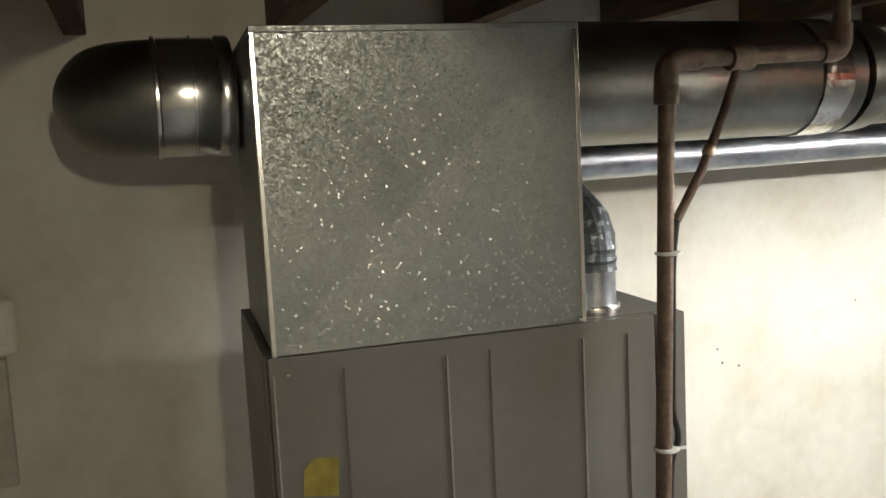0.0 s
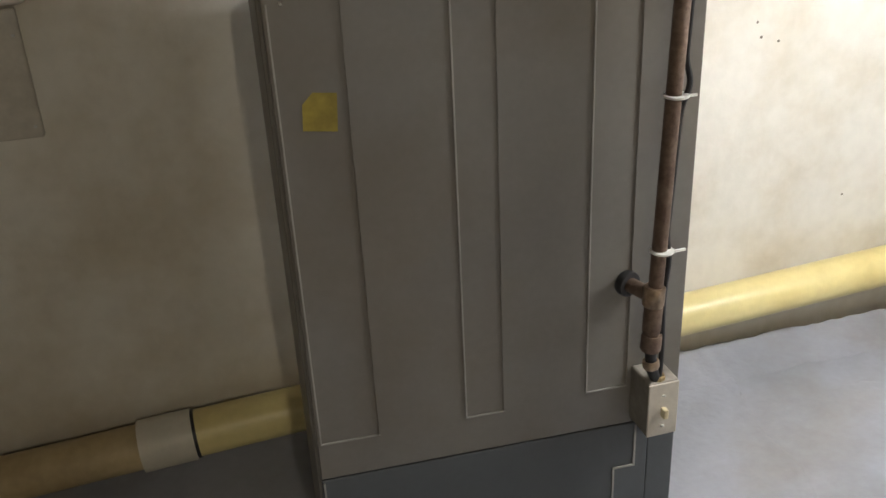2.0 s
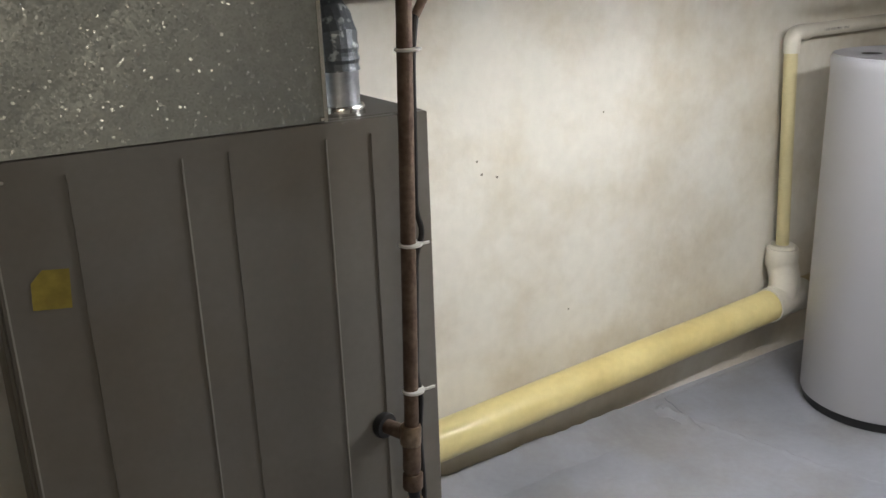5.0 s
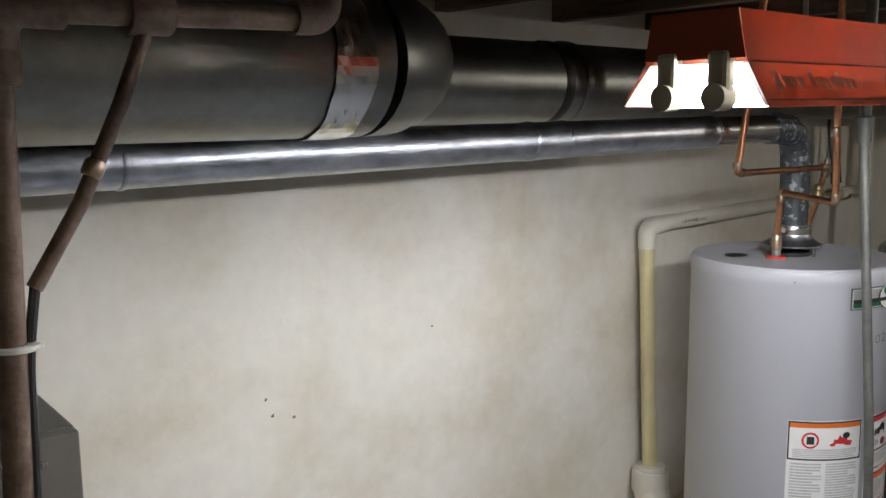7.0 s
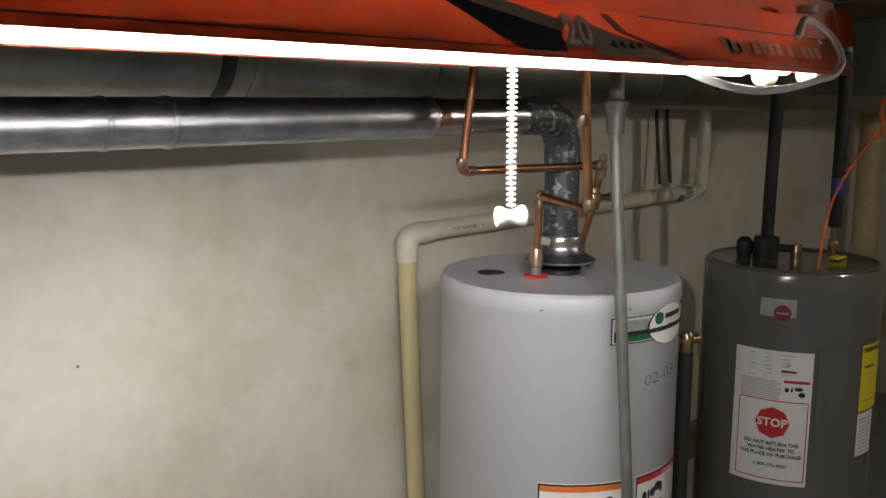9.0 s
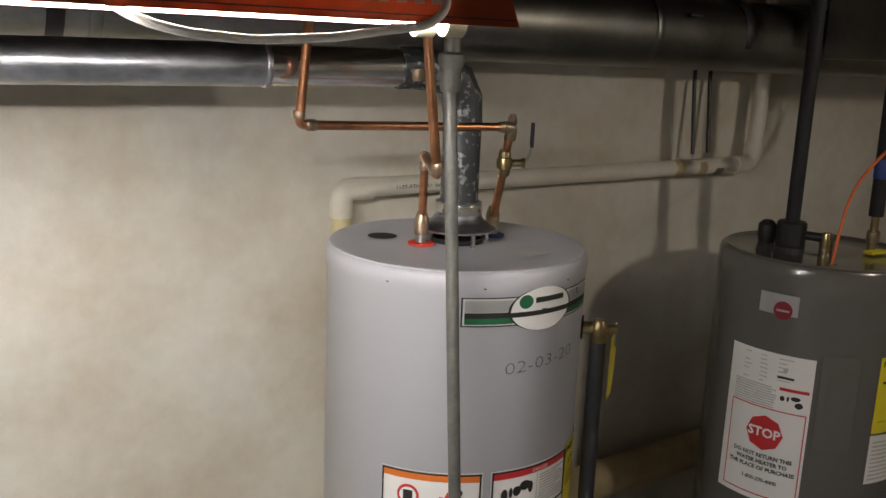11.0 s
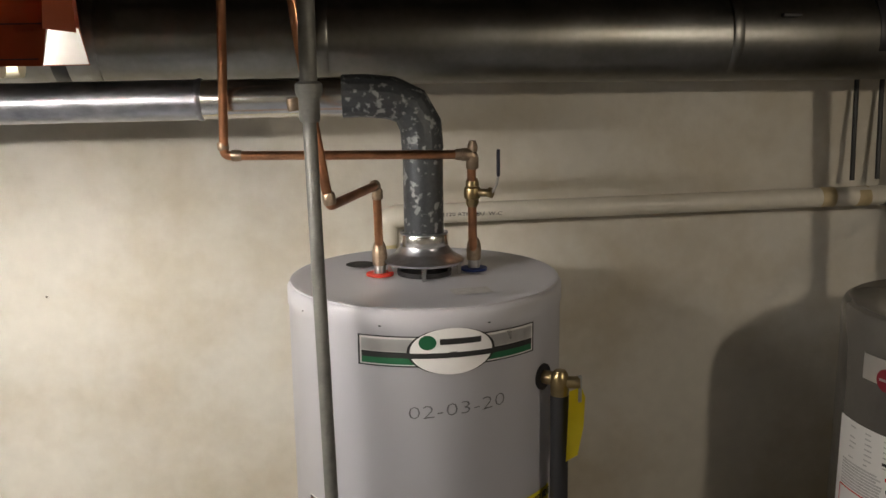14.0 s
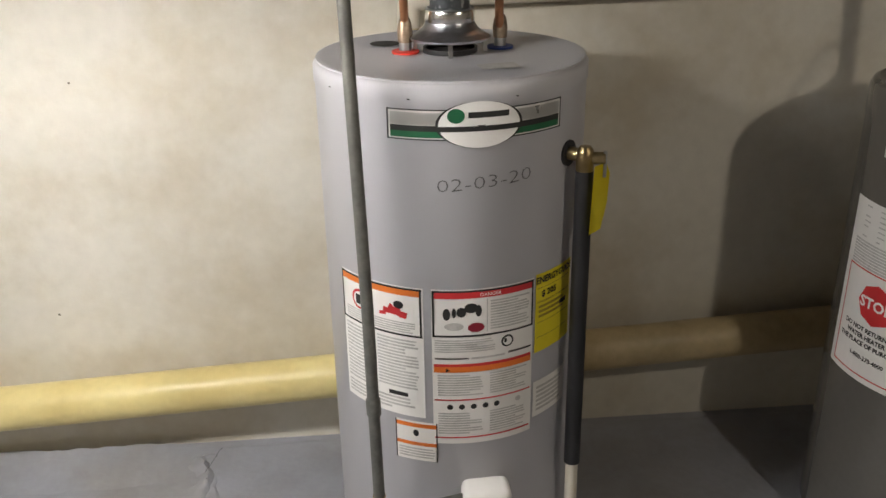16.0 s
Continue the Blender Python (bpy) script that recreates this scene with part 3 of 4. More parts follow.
part("upper_riser", sweep([(4.24, -0.072, 1.305), (4.25, -0.075, 1.80)], 0.0232, 20), PVC, drain, smooth=True)
bm = letters("1120 ATHMBU  W-C", 0.016)
for v in bm.verts:
    tt = v.co.x
    v.co = Vector((3.04 + tt, -0.0745 - 0.005, 1.2255 + v.co.y * 0.8))
part("printed_marks", bm, INK, drain)
stack = thing("soil_stack", (5.58, -0.17, 0), "vertical tan plastic soil stack against the wall", "soil stack")
part("pipe", sweep([(5.58, -0.17, 0), (5.58, -0.17, 1.8)], 0.057, 28), TAN, stack, smooth=True)
part("hub", collar((5.58, -0.17, 1.50), (5.58, -0.17, 1.60), 0.066, 28), TAN, stack, smooth=True)
for cx, zz in ((3.99, 1.262), (4.055, 1.264)):
    tagged(part("cable", sweep([(cx, -0.03, 1.8), (cx + 0.004, -0.03, 1.5), (cx - 0.006, -0.06, zz + 0.02)], 0.006, 8), BLACKP, smooth=True), "dark cable hanging down the wall", "cable", "wall cables")

# ---- conduit on the furnace ----
CX, CY = 0.832, -0.862
conduit = thing("conduit", (CX, CY, 0.6), "rusty brown steel conduit standing before the furnace", "conduit")
part("upright", sweep([(0.816, CY, 0.64), (0.846, CY, 1.60)], 0.0122, 18), RUST, conduit, smooth=True)
part("elbow", sweep(rounded([(0.846, CY, 1.595), (0.847, CY, 1.650), (0.90, CY, 1.65)], 0.035, 6), 0.0175, 18), RUST, conduit, smooth=True)
part("crossbar", sweep([(0.885, CY, 1.65), (1.14, CY, 1.657)], 0.013, 16), RUST, conduit, smooth=True)
part("tee", collar((0.955, CY, 1.651), (0.995, CY, 1.652), 0.0205), RUST, conduit, smooth=True)
part("tee", collar((0.8455, CY, 1.585), (0.8465, CY, 1.615), 0.0185), RUST, conduit, smooth=True)
part("elbow", sweep(rounded([(1.125, CY, 1.657), (1.164, CY, 1.658), (1.165, CY, 1.70)], 0.03, 6), 0.0175, 16), RUST, conduit, smooth=True)
part("top_pipe", sweep([(1.165, CY, 1.69), (1.17, CY, 1.83)], 0.013, 16), RUST, conduit, smooth=True)
part("spur", sweep([(0.975, CY, 1.645), (0.945, CY, 1.57), (0.905, CY + 0.002, 1.485), (0.862, CY + 0.004, 1.415)], 0.0072, 12), RUST, conduit, "thin brown spur pipe", True)
part("spur_band", collar((0.921, CY, 1.522), (0.914, CY, 1.508), 0.0095, 12), SOLDER, conduit, smooth=True)
part("cable", sweep(rounded([(0.863, CY + 0.004, 1.418), (0.853, CY + 0.002, 1.36), (0.848, CY, 1.20), (0.845, CY, 1.12), (0.857, CY - 0.002, 1.085), (0.842, CY, 1.05), (0.833, CY, 0.84), (0.841, CY, 0.80), (0.834, CY, 0.74), (0.838, CY, 0.62), (0.836, CY, 0.58)], 0.03, 4), 0.0048, 8), BLACKP, conduit, "black flexible cable", True)
for zz in (1.365, 1.066, 0.815):
    part("cable_tie", collar((0.820 + 0.031 * (zz - 0.64), CY - 0.001, zz), (0.820 + 0.031 * (zz - 0.64), CY - 0.001, zz + 0.005), 0.0195, 14), CORD, conduit, "white cable tie", True)
    part("cable_tie_tail", box((0.836, CY - 0.012, zz + 0.001), (0.862, CY - 0.008, zz + 0.005), 0.0005), CORD, conduit)
for za, zb, rr in ((0.635, 0.665, 0.0175), (0.72, 0.755, 0.018), (0.67, 0.722, 0.0155)):
    part("coupling", collar((0.816, CY, za), (0.818, CY, zb), rr), RUST if rr < 0.018 else SOLDER, conduit, smooth=True)
part("stub", sweep([(0.818, CY, 0.735), (0.795, -0.803, 0.738)], 0.013, 16), RUST, conduit, smooth=True)
part("stub_nut", collar((0.799, -0.815, 0.738), (0.795, -0.801, 0.738), 0.023, 16), BLACKP, conduit, smooth=True)
part("lower_cable", sweep([(0.816, CY, 0.645), (0.820, CY, 0.60), (0.834, CY + 0.004, 0.567)], 0.010, 12), BLACKP, conduit, "black cable", True)
part("connector", collar((0.820, CY, 0.60), (0.818, CY, 0.615), 0.0145), SOLDER, conduit, smooth=True)

switch = thing("switch_box", (0.836, -0.835, 0.455), "small painted metal switch box with an ivory toggle", "switch box")
part("box", box((0.813, -0.872, 0.462), (0.870, -0.806, 0.572), 0.004), BOXM, switch)
part("cover_plate", box((0.812, -0.875, 0.464), (0.869, -0.871, 0.570), 0.0015), PLATE, switch)
part("toggle", box((0.836, -0.888, 0.505), (0.845, -0.874, 0.523), 0.002), IVORY, switch, "ivory toggle")
for zz in (0.478, 0.540):
    part("screw", lathe([(0.004, 0), (0.003, 0.002), (0, 0.0022)], (0.840, -0.876, zz + 0.006), 10), STEEL, switch)
part("top_nut", collar((0.836, -0.858, 0.570), (0.836, -0.858, 0.580), 0.013, 8), BRASS, switch)

detector = thing("gas_detector", (-0.19, -0.03, 1.16), "white plastic carbon monoxide detector with red digits", "detector")
bm = box((-0.255, -0.04, 1.162), (-0.137, -0.004, 1.283), 0.018, seg=3)
part("case", bm, DETECT, detector, smooth=True)
part("face", box((-0.235, -0.0425, 1.18), (-0.155, -0.0395, 1.265), 0.001), DETECT, detector)
part("digit", box((-0.178, -0.044, 1.222), (-0.174, -0.042, 1.236)), LED, detector, "glowing red digit")
part("digit", box((-0.190, -0.044, 1.222), (-0.186, -0.042, 1.236)), LED, detector, "glowing red digit")
part("button", lathe([(0.006, 0), (0.005, 0.002), (0, 0.002)], (-0.162, -0.0435, 1.188), 12), CORD, detector)
panel = thing("cover_panel", (-0.24, -0.01, 0.89), "beige metal cover panel screwed to the wall", "panel")
part("sheet", box((-0.34, -0.024, 0.888), (-0.166, -0.002, 1.156), 0.004), PLATE, panel)
for zz in (0.91, 1.10):
    part("screw", box((-0.182, -0.027, zz), (-0.176, -0.023, zz + 0.006), 0.001), STEEL, panel)
part("wire", sweep([(-0.225, -0.012, 1.28), (-0.228, -0.012, 1.5), (-0.23, -0.012, 1.8)], 0.006, 8), CORD, panel)

# ---- gas water heater ----
heater = thing("gas_water_heater", (HC[0], HC[1], 0.02), "light grey enamelled gas water heater covered in warning labels", "water heater")
part("base_ring", lathe([(0, 0.002), (HR - 0.01, 0.002), (HR - 0.01, 0.05), (0, 0.05)], (*HC, 0), 64), BLACKP, heater, "black base ring", True)
part("jacket", lathe([(0, 0.035), (HR - 0.002, 0.035), (HR, 0.04), (HR, HT - 0.043), (HR + 0.0022, HT - 0.040), (HR + 0.0022, HT - 0.012), (HR - 0.002, HT - 0.004), (HR - 0.008, HT - 0.001)], (*HC, 0), 96), HEATER, heater, smooth=True)
part("top_lid", lathe([(HR - 0.004, HT - 0.006), (HR - 0.004, HT), (HR - 0.012, HT + 0.001), (HR - 0.018, HT - 0.002), (0.12, HT), (0, HT)], (*HC, 0), 96), HEATER, heater, smooth=True)
part("flue_opening", lathe([(0.052, HT + 0.001), (0.052, HT + 0.010), (0.047, HT + 0.010), (0.047, HT + 0.001)], (*HC, 0), 36), BLACKP, heater, "dark flue opening", True)
part("flue_throat", lathe([(0.048, HT + 0.003), (0, HT + 0.003)], (*HC, 0), 36), INK, heater)
hood_bm = lathe([(0.076, HT + 0.026), (0.077, HT + 0.030), (0.064, HT + 0.037), (0.052, HT + 0.046), (0.046, HT + 0.056), (0.0455, HT + 0.082), (0.042, HT + 0.083), (0.042, HT + 0.060), (0.062, HT + 0.034), (0.074, HT + 0.026)], (*HC, 0), 48)
part("draft_hood", hood_bm, VENTG, heater, "galvanised draft hood", True)
part("hood_band", collar((*HC, HT + 0.056), (*HC, HT + 0.081), 0.0465, 36), ALU, heater, "bright aluminium band", True)
for a in (-95, -5, 85, 175):
    ca, sa = math.cos(radians(a)), math.sin(radians(a))
    part("hood_leg", box((HC[0] + 0.066 * ca - 0.004, HC[1] + 0.066 * sa - 0.003, HT), (HC[0] + 0.066 * ca + 0.004, HC[1] + 0.066 * sa + 0.003, HT + 0.034), 0.001), STEEL, heater)
part("data_plate", flat([(2.935, -0.655, HT + 0.0025), (3.005, -0.645, HT + 0.0025), (2.998, -0.602, HT + 0.0025), (2.928, -0.612, HT + 0.0025)]), PALEINK, heater)
part("knockout", lathe([(0.03, 0.0022), (0, 0.0022)], (2.775, -0.385, HT), 20), INK, heater)
NR, NB = (2.811, -0.479), (2.994, -0.456)
for (nx, ny), m_, nm in ((NR, REDP, "red hot-water ring"), (NB, BLUE, "blue cold-water ring")):
    part("nipple_ring", lathe([(0.026, 0.001), (0.026, 0.005), (0.0125, 0.006), (0.0125, 0.001)], (nx, ny, HT), 28), m_, heater, nm, True)
    part("nipple", lathe([(0.0115, 0), (0.0115, 0.03), (0, 0.03)], (nx, ny, HT), 18), STEEL, heater, smooth=True)


def on_heater(name, a0, a1, z0, z1, material, parent, lift=0.0015, label=""):
    return part(name, curved(HC, HR, a0, a1, z0, z1, lift), material, parent, label)


# maker's badge as plain shapes
badge = on_heater("badge", -119.5, -48.5, 1.082, 1.130, WHITE, heater, 0.002, "white, black and green curved badge")
on_heater("badge_frame", -120, -48, 1.0795, 1.0815, INK, badge, 0.0022)
on_heater("badge_frame", -120, -48, 1.1305, 1.1325, INK, badge, 0.0022)
for a in (-119.6, -48.4):
    on_heater("badge_frame", a - 0.35, a + 0.35, 1.0795, 1.1325, INK, badge, 0.0022)
on_heater("badge_silver", -118.5, -49.5, 1.106, 1.127, SILVER, badge, 0.0027)
on_heater("badge_green", -118.5, -49.5, 1.084, 1.096, GREEN, badge, 0.0027)
on_heater("badge_black", -118.5, -49.5, 1.095, 1.105, INK, badge, 0.0030)
part("badge_oval", curved_disc(HC, HR, -84.5, 1.106, 0.075, 0.040, 0.0034), INK, badge)
part("badge_oval", curved_disc(HC, HR, -84.5, 1.106, 0.070, 0.040, 0.0038), WHITE, badge)
on_heater("badge_stripe", -101, -68, 1.095, 1.104, INK, badge, 0.0044)
part("badge_dot", curved_disc(HC, HR, -93.5, 1.122, 0.0145, 0.0125, 0.0044), GREEN, badge)
on_heater("badge_bar", -89, -73.5, 1.118, 1.128, INK, badge, 0.0044)
part("written_date", curved_letters("02-03-20", 0.033, HC, HR, -82, 1.003, 0.0015, -0.0006, 0.10, 1.45), PENCIL, heater, "handwritten date in black marker")

# printed labels
lab1 = on_heater("warning_label", -150, -107.5, 0.525, 0.802, WHITE, heater, 0.0012, "white warning label with orange header")
on_heater("header", -149, -108.5, 0.784, 0.796, ORANGE, lab1, 0.0022)
for z0, z1 in ((0.796, 0.800), (0.700, 0.704)):
    on_heater("border", -149.5, -108, z0, z1, INK, lab1, 0.0024)
for a in (-149.3, -108.6):
    on_heater("border", a - 0.4, a + 0.4, 0.700, 0.800, INK, lab1, 0.0024)
part("prohibition_ring", curved_disc(HC, HR, -138, 0.752, 0.021, 0.021, 0.0022), RED, lab1)
part("prohibition_disc", curved_disc(HC, HR, -138, 0.752, 0.016, 0.016, 0.0028), WHITE, lab1)
on_heater("pictogram", -140, -136, 0.742, 0.762, INK, lab1, 0.0032)
bm = bmesh.new()
fl = [(-0.028, 0), (0.028, 0), (0.031, 0.012), (0.018, 0.014), (0.012, 0.032), (0.004, 0.020), (-0.004, 0.028), (-0.009, 0.016), (-0.018, 0.018), (-0.02, 0.008), (-0.028, 0.006)]
bm.faces.new([bm.verts.new((HC[0] + (HR + 0.0022) * math.cos(radians(-121) + u / HR), HC[1] + (HR + 0.0022) * math.sin(radians(-121) + u / HR), 0.737 + w)) for u, w in fl])
part("flame_pictogram", bm, RED, lab1)
part("pictogram", curved_disc(HC, HR, -118, 0.764, 0.010, 0.008, 0.003), INK, lab1)


def textbars(parent, a0, a1, z0, z1, n, lift=0.0022, material=PALEINK, seed=1):
    rnd = random.Random(seed)
    bm = bmesh.new()
    for i in range(n):
        z = z1 - (z1 - z0) * (i + 0.5) / n
        h = (z1 - z0) / n * 0.27
        end = a1 - (a1 - a0) * rnd.choice((0, 0.03, 0.06, 0.3))
        curved(HC, HR, a0, end, z - h, z + h, lift, bm=bm)
    return tagged(part("text_block", bm, material, parent), kind="stuff")


textbars(lab1, -147, -111, 0.706, 0.730, 5, seed=2)
textbars(lab1, -148, -131, 0.570, 0.694, 16, seed=3)
textbars(lab1, -129, -110, 0.585, 0.694, 16, seed=4)
textbars(lab1, -148, -112, 0.535, 0.566, 4, seed=5)
on_heater("barcode", -124, -115, 0.568, 0.577, INK, lab1, 0.0024)

lab2 = on_heater("danger_label", -104.2, -60, 0.470, 0.802, WHITE, heater, 0.0012, "white danger label with red and orange headers")
on_heater("header", -103, -61, 0.784, 0.796, RED, lab2, 0.0022)
part("header_word", curved_letters("DANGER", 0.010, HC, HR, -80, 0.790, 0.003), WHITE, lab2)
for z0, z1 in ((0.796, 0.800), (0.705, 0.709)):
    on_heater("border", -103.6, -60.4, z0, z1, INK, lab2, 0.0024)
for a in (-103.4, -60.7):
    on_heater("border", a - 0.4, a + 0.4, 0.705, 0.800, INK, lab2, 0.0024)
for k, (a, z, w, h) in enumerate(((-98, 0.752, 0.007, 0.012), (-95, 0.755, 0.004, 0.010), (-92, 0.756, 0.009, 0.010), (-88, 0.764, 0.013, 0.010), (-85, 0.758, 0.006, 0.012))):
    part("pictogram", curved_disc(HC, HR, a, z, w, h, 0.0022, 14), INK, lab2)
part("pictogram", curved_disc(HC, HR, -86, 0.724, 0.016, 0.010, 0.0022, 9), MAROON, lab2)
part("pictogram", curved_disc(HC, HR, -95, 0.727, 0.018, 0.008, 0.0022, 14), PALEINK, lab2)
on_heater("divider", -81.6, -81.2, 0.713, 0.781, PALEINK, lab2, 0.0022)
textbars(lab2, -80, -62.5, 0.716, 0.778, 11, seed=6)
textbars(lab2, -103, -78, 0.672, 0.700, 6, seed=7)
part("seal_ring", curved_disc(HC, HR, -72.5, 0.687, 0.0125, 0.0125, 0.0022), INK, lab2)
part("seal_disc", curved_disc(HC, HR, -72.5, 0.687, 0.009, 0.009, 0.0028), WHITE, lab2)
part("seal_mark", curved_disc(HC, HR, -73.5, 0.689, 0.003, 0.005, 0.0033, 10), INK, lab2)
on_heater("rule", -103, -89, 0.658, 0.661, INK, lab2, 0.0022)
on_heater("rule", -72, -61, 0.660, 0.664, INK, lab2, 0.0022)
textbars(lab2, -88, -73, 0.656, 0.663, 1, seed=8)
on_heater("header", -103.5, -61, 0.630, 0.642, ORANGE, lab2, 0.0022)
on_heater("header", -103.5, -61, 0.642, 0.648, RED, lab2, 0.0022)
part("warning_triangle", curved_disc(HC, HR, -98, 0.6355, 0.005, 0.005, 0.003, 3), INK, lab2)
textbars(lab2, -102, -83, 0.578, 0.626, 9, seed=9)
textbars(lab2, -80, -63, 0.578, 0.626, 9, seed=10)
on_heater("rule", -103.5, -61, 0.568, 0.571, RED, lab2, 0.0022)
for a in (-97, -92, -87, -82, -77, -67):
    part("pictogram", curved_disc(HC, HR, a, 0.554, 0.006, 0.006, 0.0022, 9), PALEINK if a == -67 else INK, lab2)
textbars(lab2, -102, -83, 0.492, 0.542, 9, seed=11)
textbars(lab2, -80, -63, 0.492, 0.542, 9, seed=12)
on_heater("rule", -103.5, -61, 0.483, 0.486, RED, lab2, 0.0022)

eg = on_heater("energy_label", -58.8, -34, 0.640, 0.806, YLAB, heater, 0.0014, "bright yellow energy guide label")
part("label_word", curved_letters("ENERGYGUIDE", 0.0185, HC, HR, -46.5, 0.792, 0.0026, 0.0006, 0, 0.9), INK, eg)
part("label_word", curved_letters("$ 205", 0.018, HC, HR, -51, 0.763, 0.0026, 0.0005), INK, eg)
for z in (0.776, 0.748, 0.746, 0.704, 0.672):
    on_heater("rule", -58, -36, z, z + 0.0012, OLDYEL, eg, 0.0024)
textbars(eg, -57, -40, 0.712, 0.742, 3, material=OLDYEL, seed=13)
on_heater("label_block", -43.5, -38.5, 0.722, 0.732, INK, eg, 0.0026)
lab3 = on_heater("diagram_label", -58.8, -36, 0.495, 0.575, WHITE, heater, 0.0012, "white wiring diagram label")
textbars(lab3, -57, -40, 0.505, 0.565, 6, seed=14)
lab4 = on_heater("small_label", -121.5, -102.5, 0.425, 0.515, WHITE, heater, 0.0016, "small white label with orange bars")
on_heater("header", -121, -103, 0.502, 0.511, ORANGE, lab4, 0.0024)
on_heater("header", -121, -103, 0.460, 0.468, ORANGE, lab4, 0.0024)
part("pictogram", curved_disc(HC, HR, -112, 0.489, 0.006, 0.008, 0.0024, 8), INK, lab4)
textbars(lab4, -120, -104, 0.430, 0.455, 4, seed=15)
for a in (-121.2, -102.8):
    on_heater("border", a - 0.25, a + 0.25, 0.425, 0.515, INK, lab4, 0.0026)
for a in (-111, -70, -150):
    part("jacket_screw", lathe([(0.004, 0), (0.003, 0.0015), (0, 0.002)], (HC[0] + HR * math.cos(radians(a)), HC[1] + HR * math.sin(radians(a)), HT - 0.030), 10), INK, heater)
# gas control, low on the front
ga = radians(-82)
gx, gy = HC[0] + HR * math.cos(ga), HC[1] + HR * math.sin(ga)
part("gas_control", box((gx - 0.048, gy - 0.055, 0.27), (gx + 0.048, gy + 0.01, 0.385), 0.016, seg=3), WHITE, heater, "white plastic gas control valve", True)
part("control_knob", sweep([(gx, gy - 0.05, 0.325), (gx, gy - 0.072, 0.325), (gx, gy - 0.075, 0.325)], [0.026, 0.025, 0.020], 28), BLACKP, heater, smooth=True)
on_heater("burner_door", -112, -62, 0.08, 0.24, HEATER, heater, 0.004)

# relief valve and discharge pipe
va = radians(-40.5)
vx, vy = HC[0] + (HR + 0.035) * math.cos(va), HC[1] + (HR + 0.035) * math.sin(va)
relief = thing("relief_valve", (HC[0] + HR * math.cos(va), HC[1] + HR * math.sin(va), 1.02), "brass relief valve with yellow tag and black discharge pipe", "valve")
part("inlet", sweep([(HC[0] + (HR - 0.002) * math.cos(va), HC[1] + (HR - 0.002) * math.sin(va), 1.022), (vx, vy, 1.022)], 0.0125, 16), BRASS, relief, smooth=True)
part("flange", sweep([(HC[0] + (HR - 0.001) * math.cos(va), HC[1] + (HR - 0.001) * math.sin(va), 1.022), (HC[0] + (HR + 0.004) * math.cos(va), HC[1] + (HR + 0.004) * math.sin(va), 1.022)], 0.024, 18), BLACKP, relief, smooth=True)
part("valve_body", lathe([(0, -0.03), (0.016, -0.03), (0.017, 0.0), (0.0145, 0.014), (0.010, 0.020), (0, 0.021)], (vx, vy, 1.02), 20), BRASS, relief, smooth=True)
part("outlet", sweep([(vx, vy, 1.018), (vx + 0.035, vy - 0.012, 1.020)], 0.011, 14), BRASS, relief, smooth=True)
part("test_lever", box((vx + 0.030, vy - 0.017, 0.985), (vx + 0.036, vy - 0.011, 1.034), 0.001), STEEL, relief)
part("discharge_pipe", sweep([(vx, vy, 0.995), (vx + 0.004, vy, 0.36)], 0.0165, 18), BLACKP, relief, "black discharge pipe", True)
part("pipe_end", sweep([(vx + 0.004, vy, 0.37), (vx + 0.006, vy, 0.13)], 0.013, 16), PVC, relief, "white pipe end", True)
bm = bmesh.new()
tp = [(0.012, 1.010), (0.034, 1.012), (0.042, 0.990), (0.040, 0.935), (0.030, 0.885), (0.008, 0.880), (0.010, 0.940)]
f1 = bm.faces.new([bm.verts.new((vx - 0.003 + 1.15 * u, vy - 0.036 + 0.72 * u, z)) for u, z in tp])
bmesh.ops.solidify(bm, geom=[f1], thickness=0.0008)
part("tag", bm, YLAB, relief, "yellow paper warning tag")

# ---- supply pipes ----
cold = thing("copper_pipe", (2.53, -0.52, 1.41), "copper cold-water pipe with a ball valve above the heater", "copper pipe", "copper pipes")
part("line", sweep(rounded([(2.560, -0.56, 1.83), (2.538, -0.52, 1.415), (2.982, -0.520, 1.409), (2.984, -0.505, 1.36)], 0.012, 4), 0.0082, 14), COPPER, cold, smooth=True)
for a, b, r in (((2.537, -0.52, 1.44), (2.538, -0.52, 1.425), 0.0105), ((2.551, -0.52, 1.415), (2.569, -0.52, 1.415), 0.0105), ((2.952, -0.5195, 1.4095), (2.970, -0.5198, 1.409), 0.0105)):
    part("fitting", collar(a, b, r, 14), SOLDER, cold, smooth=True)
part("elbow", sweep(rounded([(2.964, -0.52, 1.409), (2.984, -0.52, 1.409), (2.984, -0.514, 1.384)], 0.014, 5), 0.0118, 14), SOLDER, cold, smooth=True)
part("drain_cap", lathe([(0, 0), (0.009, 0), (0.0095, 0.010), (0.006, 0.020), (0, 0.021)], (2.984, -0.520, 1.414), 8), SOLDER, cold, "small soldered cap")
part("valve_body", lathe([(0.0092, -0.006), (0.0125, 0), (0.0125, 0.008), (0.0150, 0.010), (0.0165, 0.020), (0.0150, 0.030), (0.0125, 0.032), (0.0125, 0.040), (0.0095, 0.048), (0, 0.048)], (2.986, -0.498, 1.315), 12), BRASS, cold, "brass ball valve", True)
part("valve_stem", sweep([(2.986, -0.498, 1.336), (3.018, -0.518, 1.337)], 0.0075, 10), BRASS, cold, smooth=True)
part("stem_nut", collar((3.014, -0.5155, 1.337), (3.021, -0.520, 1.337), 0.0105, 6), BRASS, cold)
part("lever_arm", sweep(rounded([(3.019, -0.519, 1.337), (3.028, -0.524, 1.352), (3.030, -0.526, 1.372)], 0.008, 3), 0.0026, 8), STEEL, cold, smooth=True)
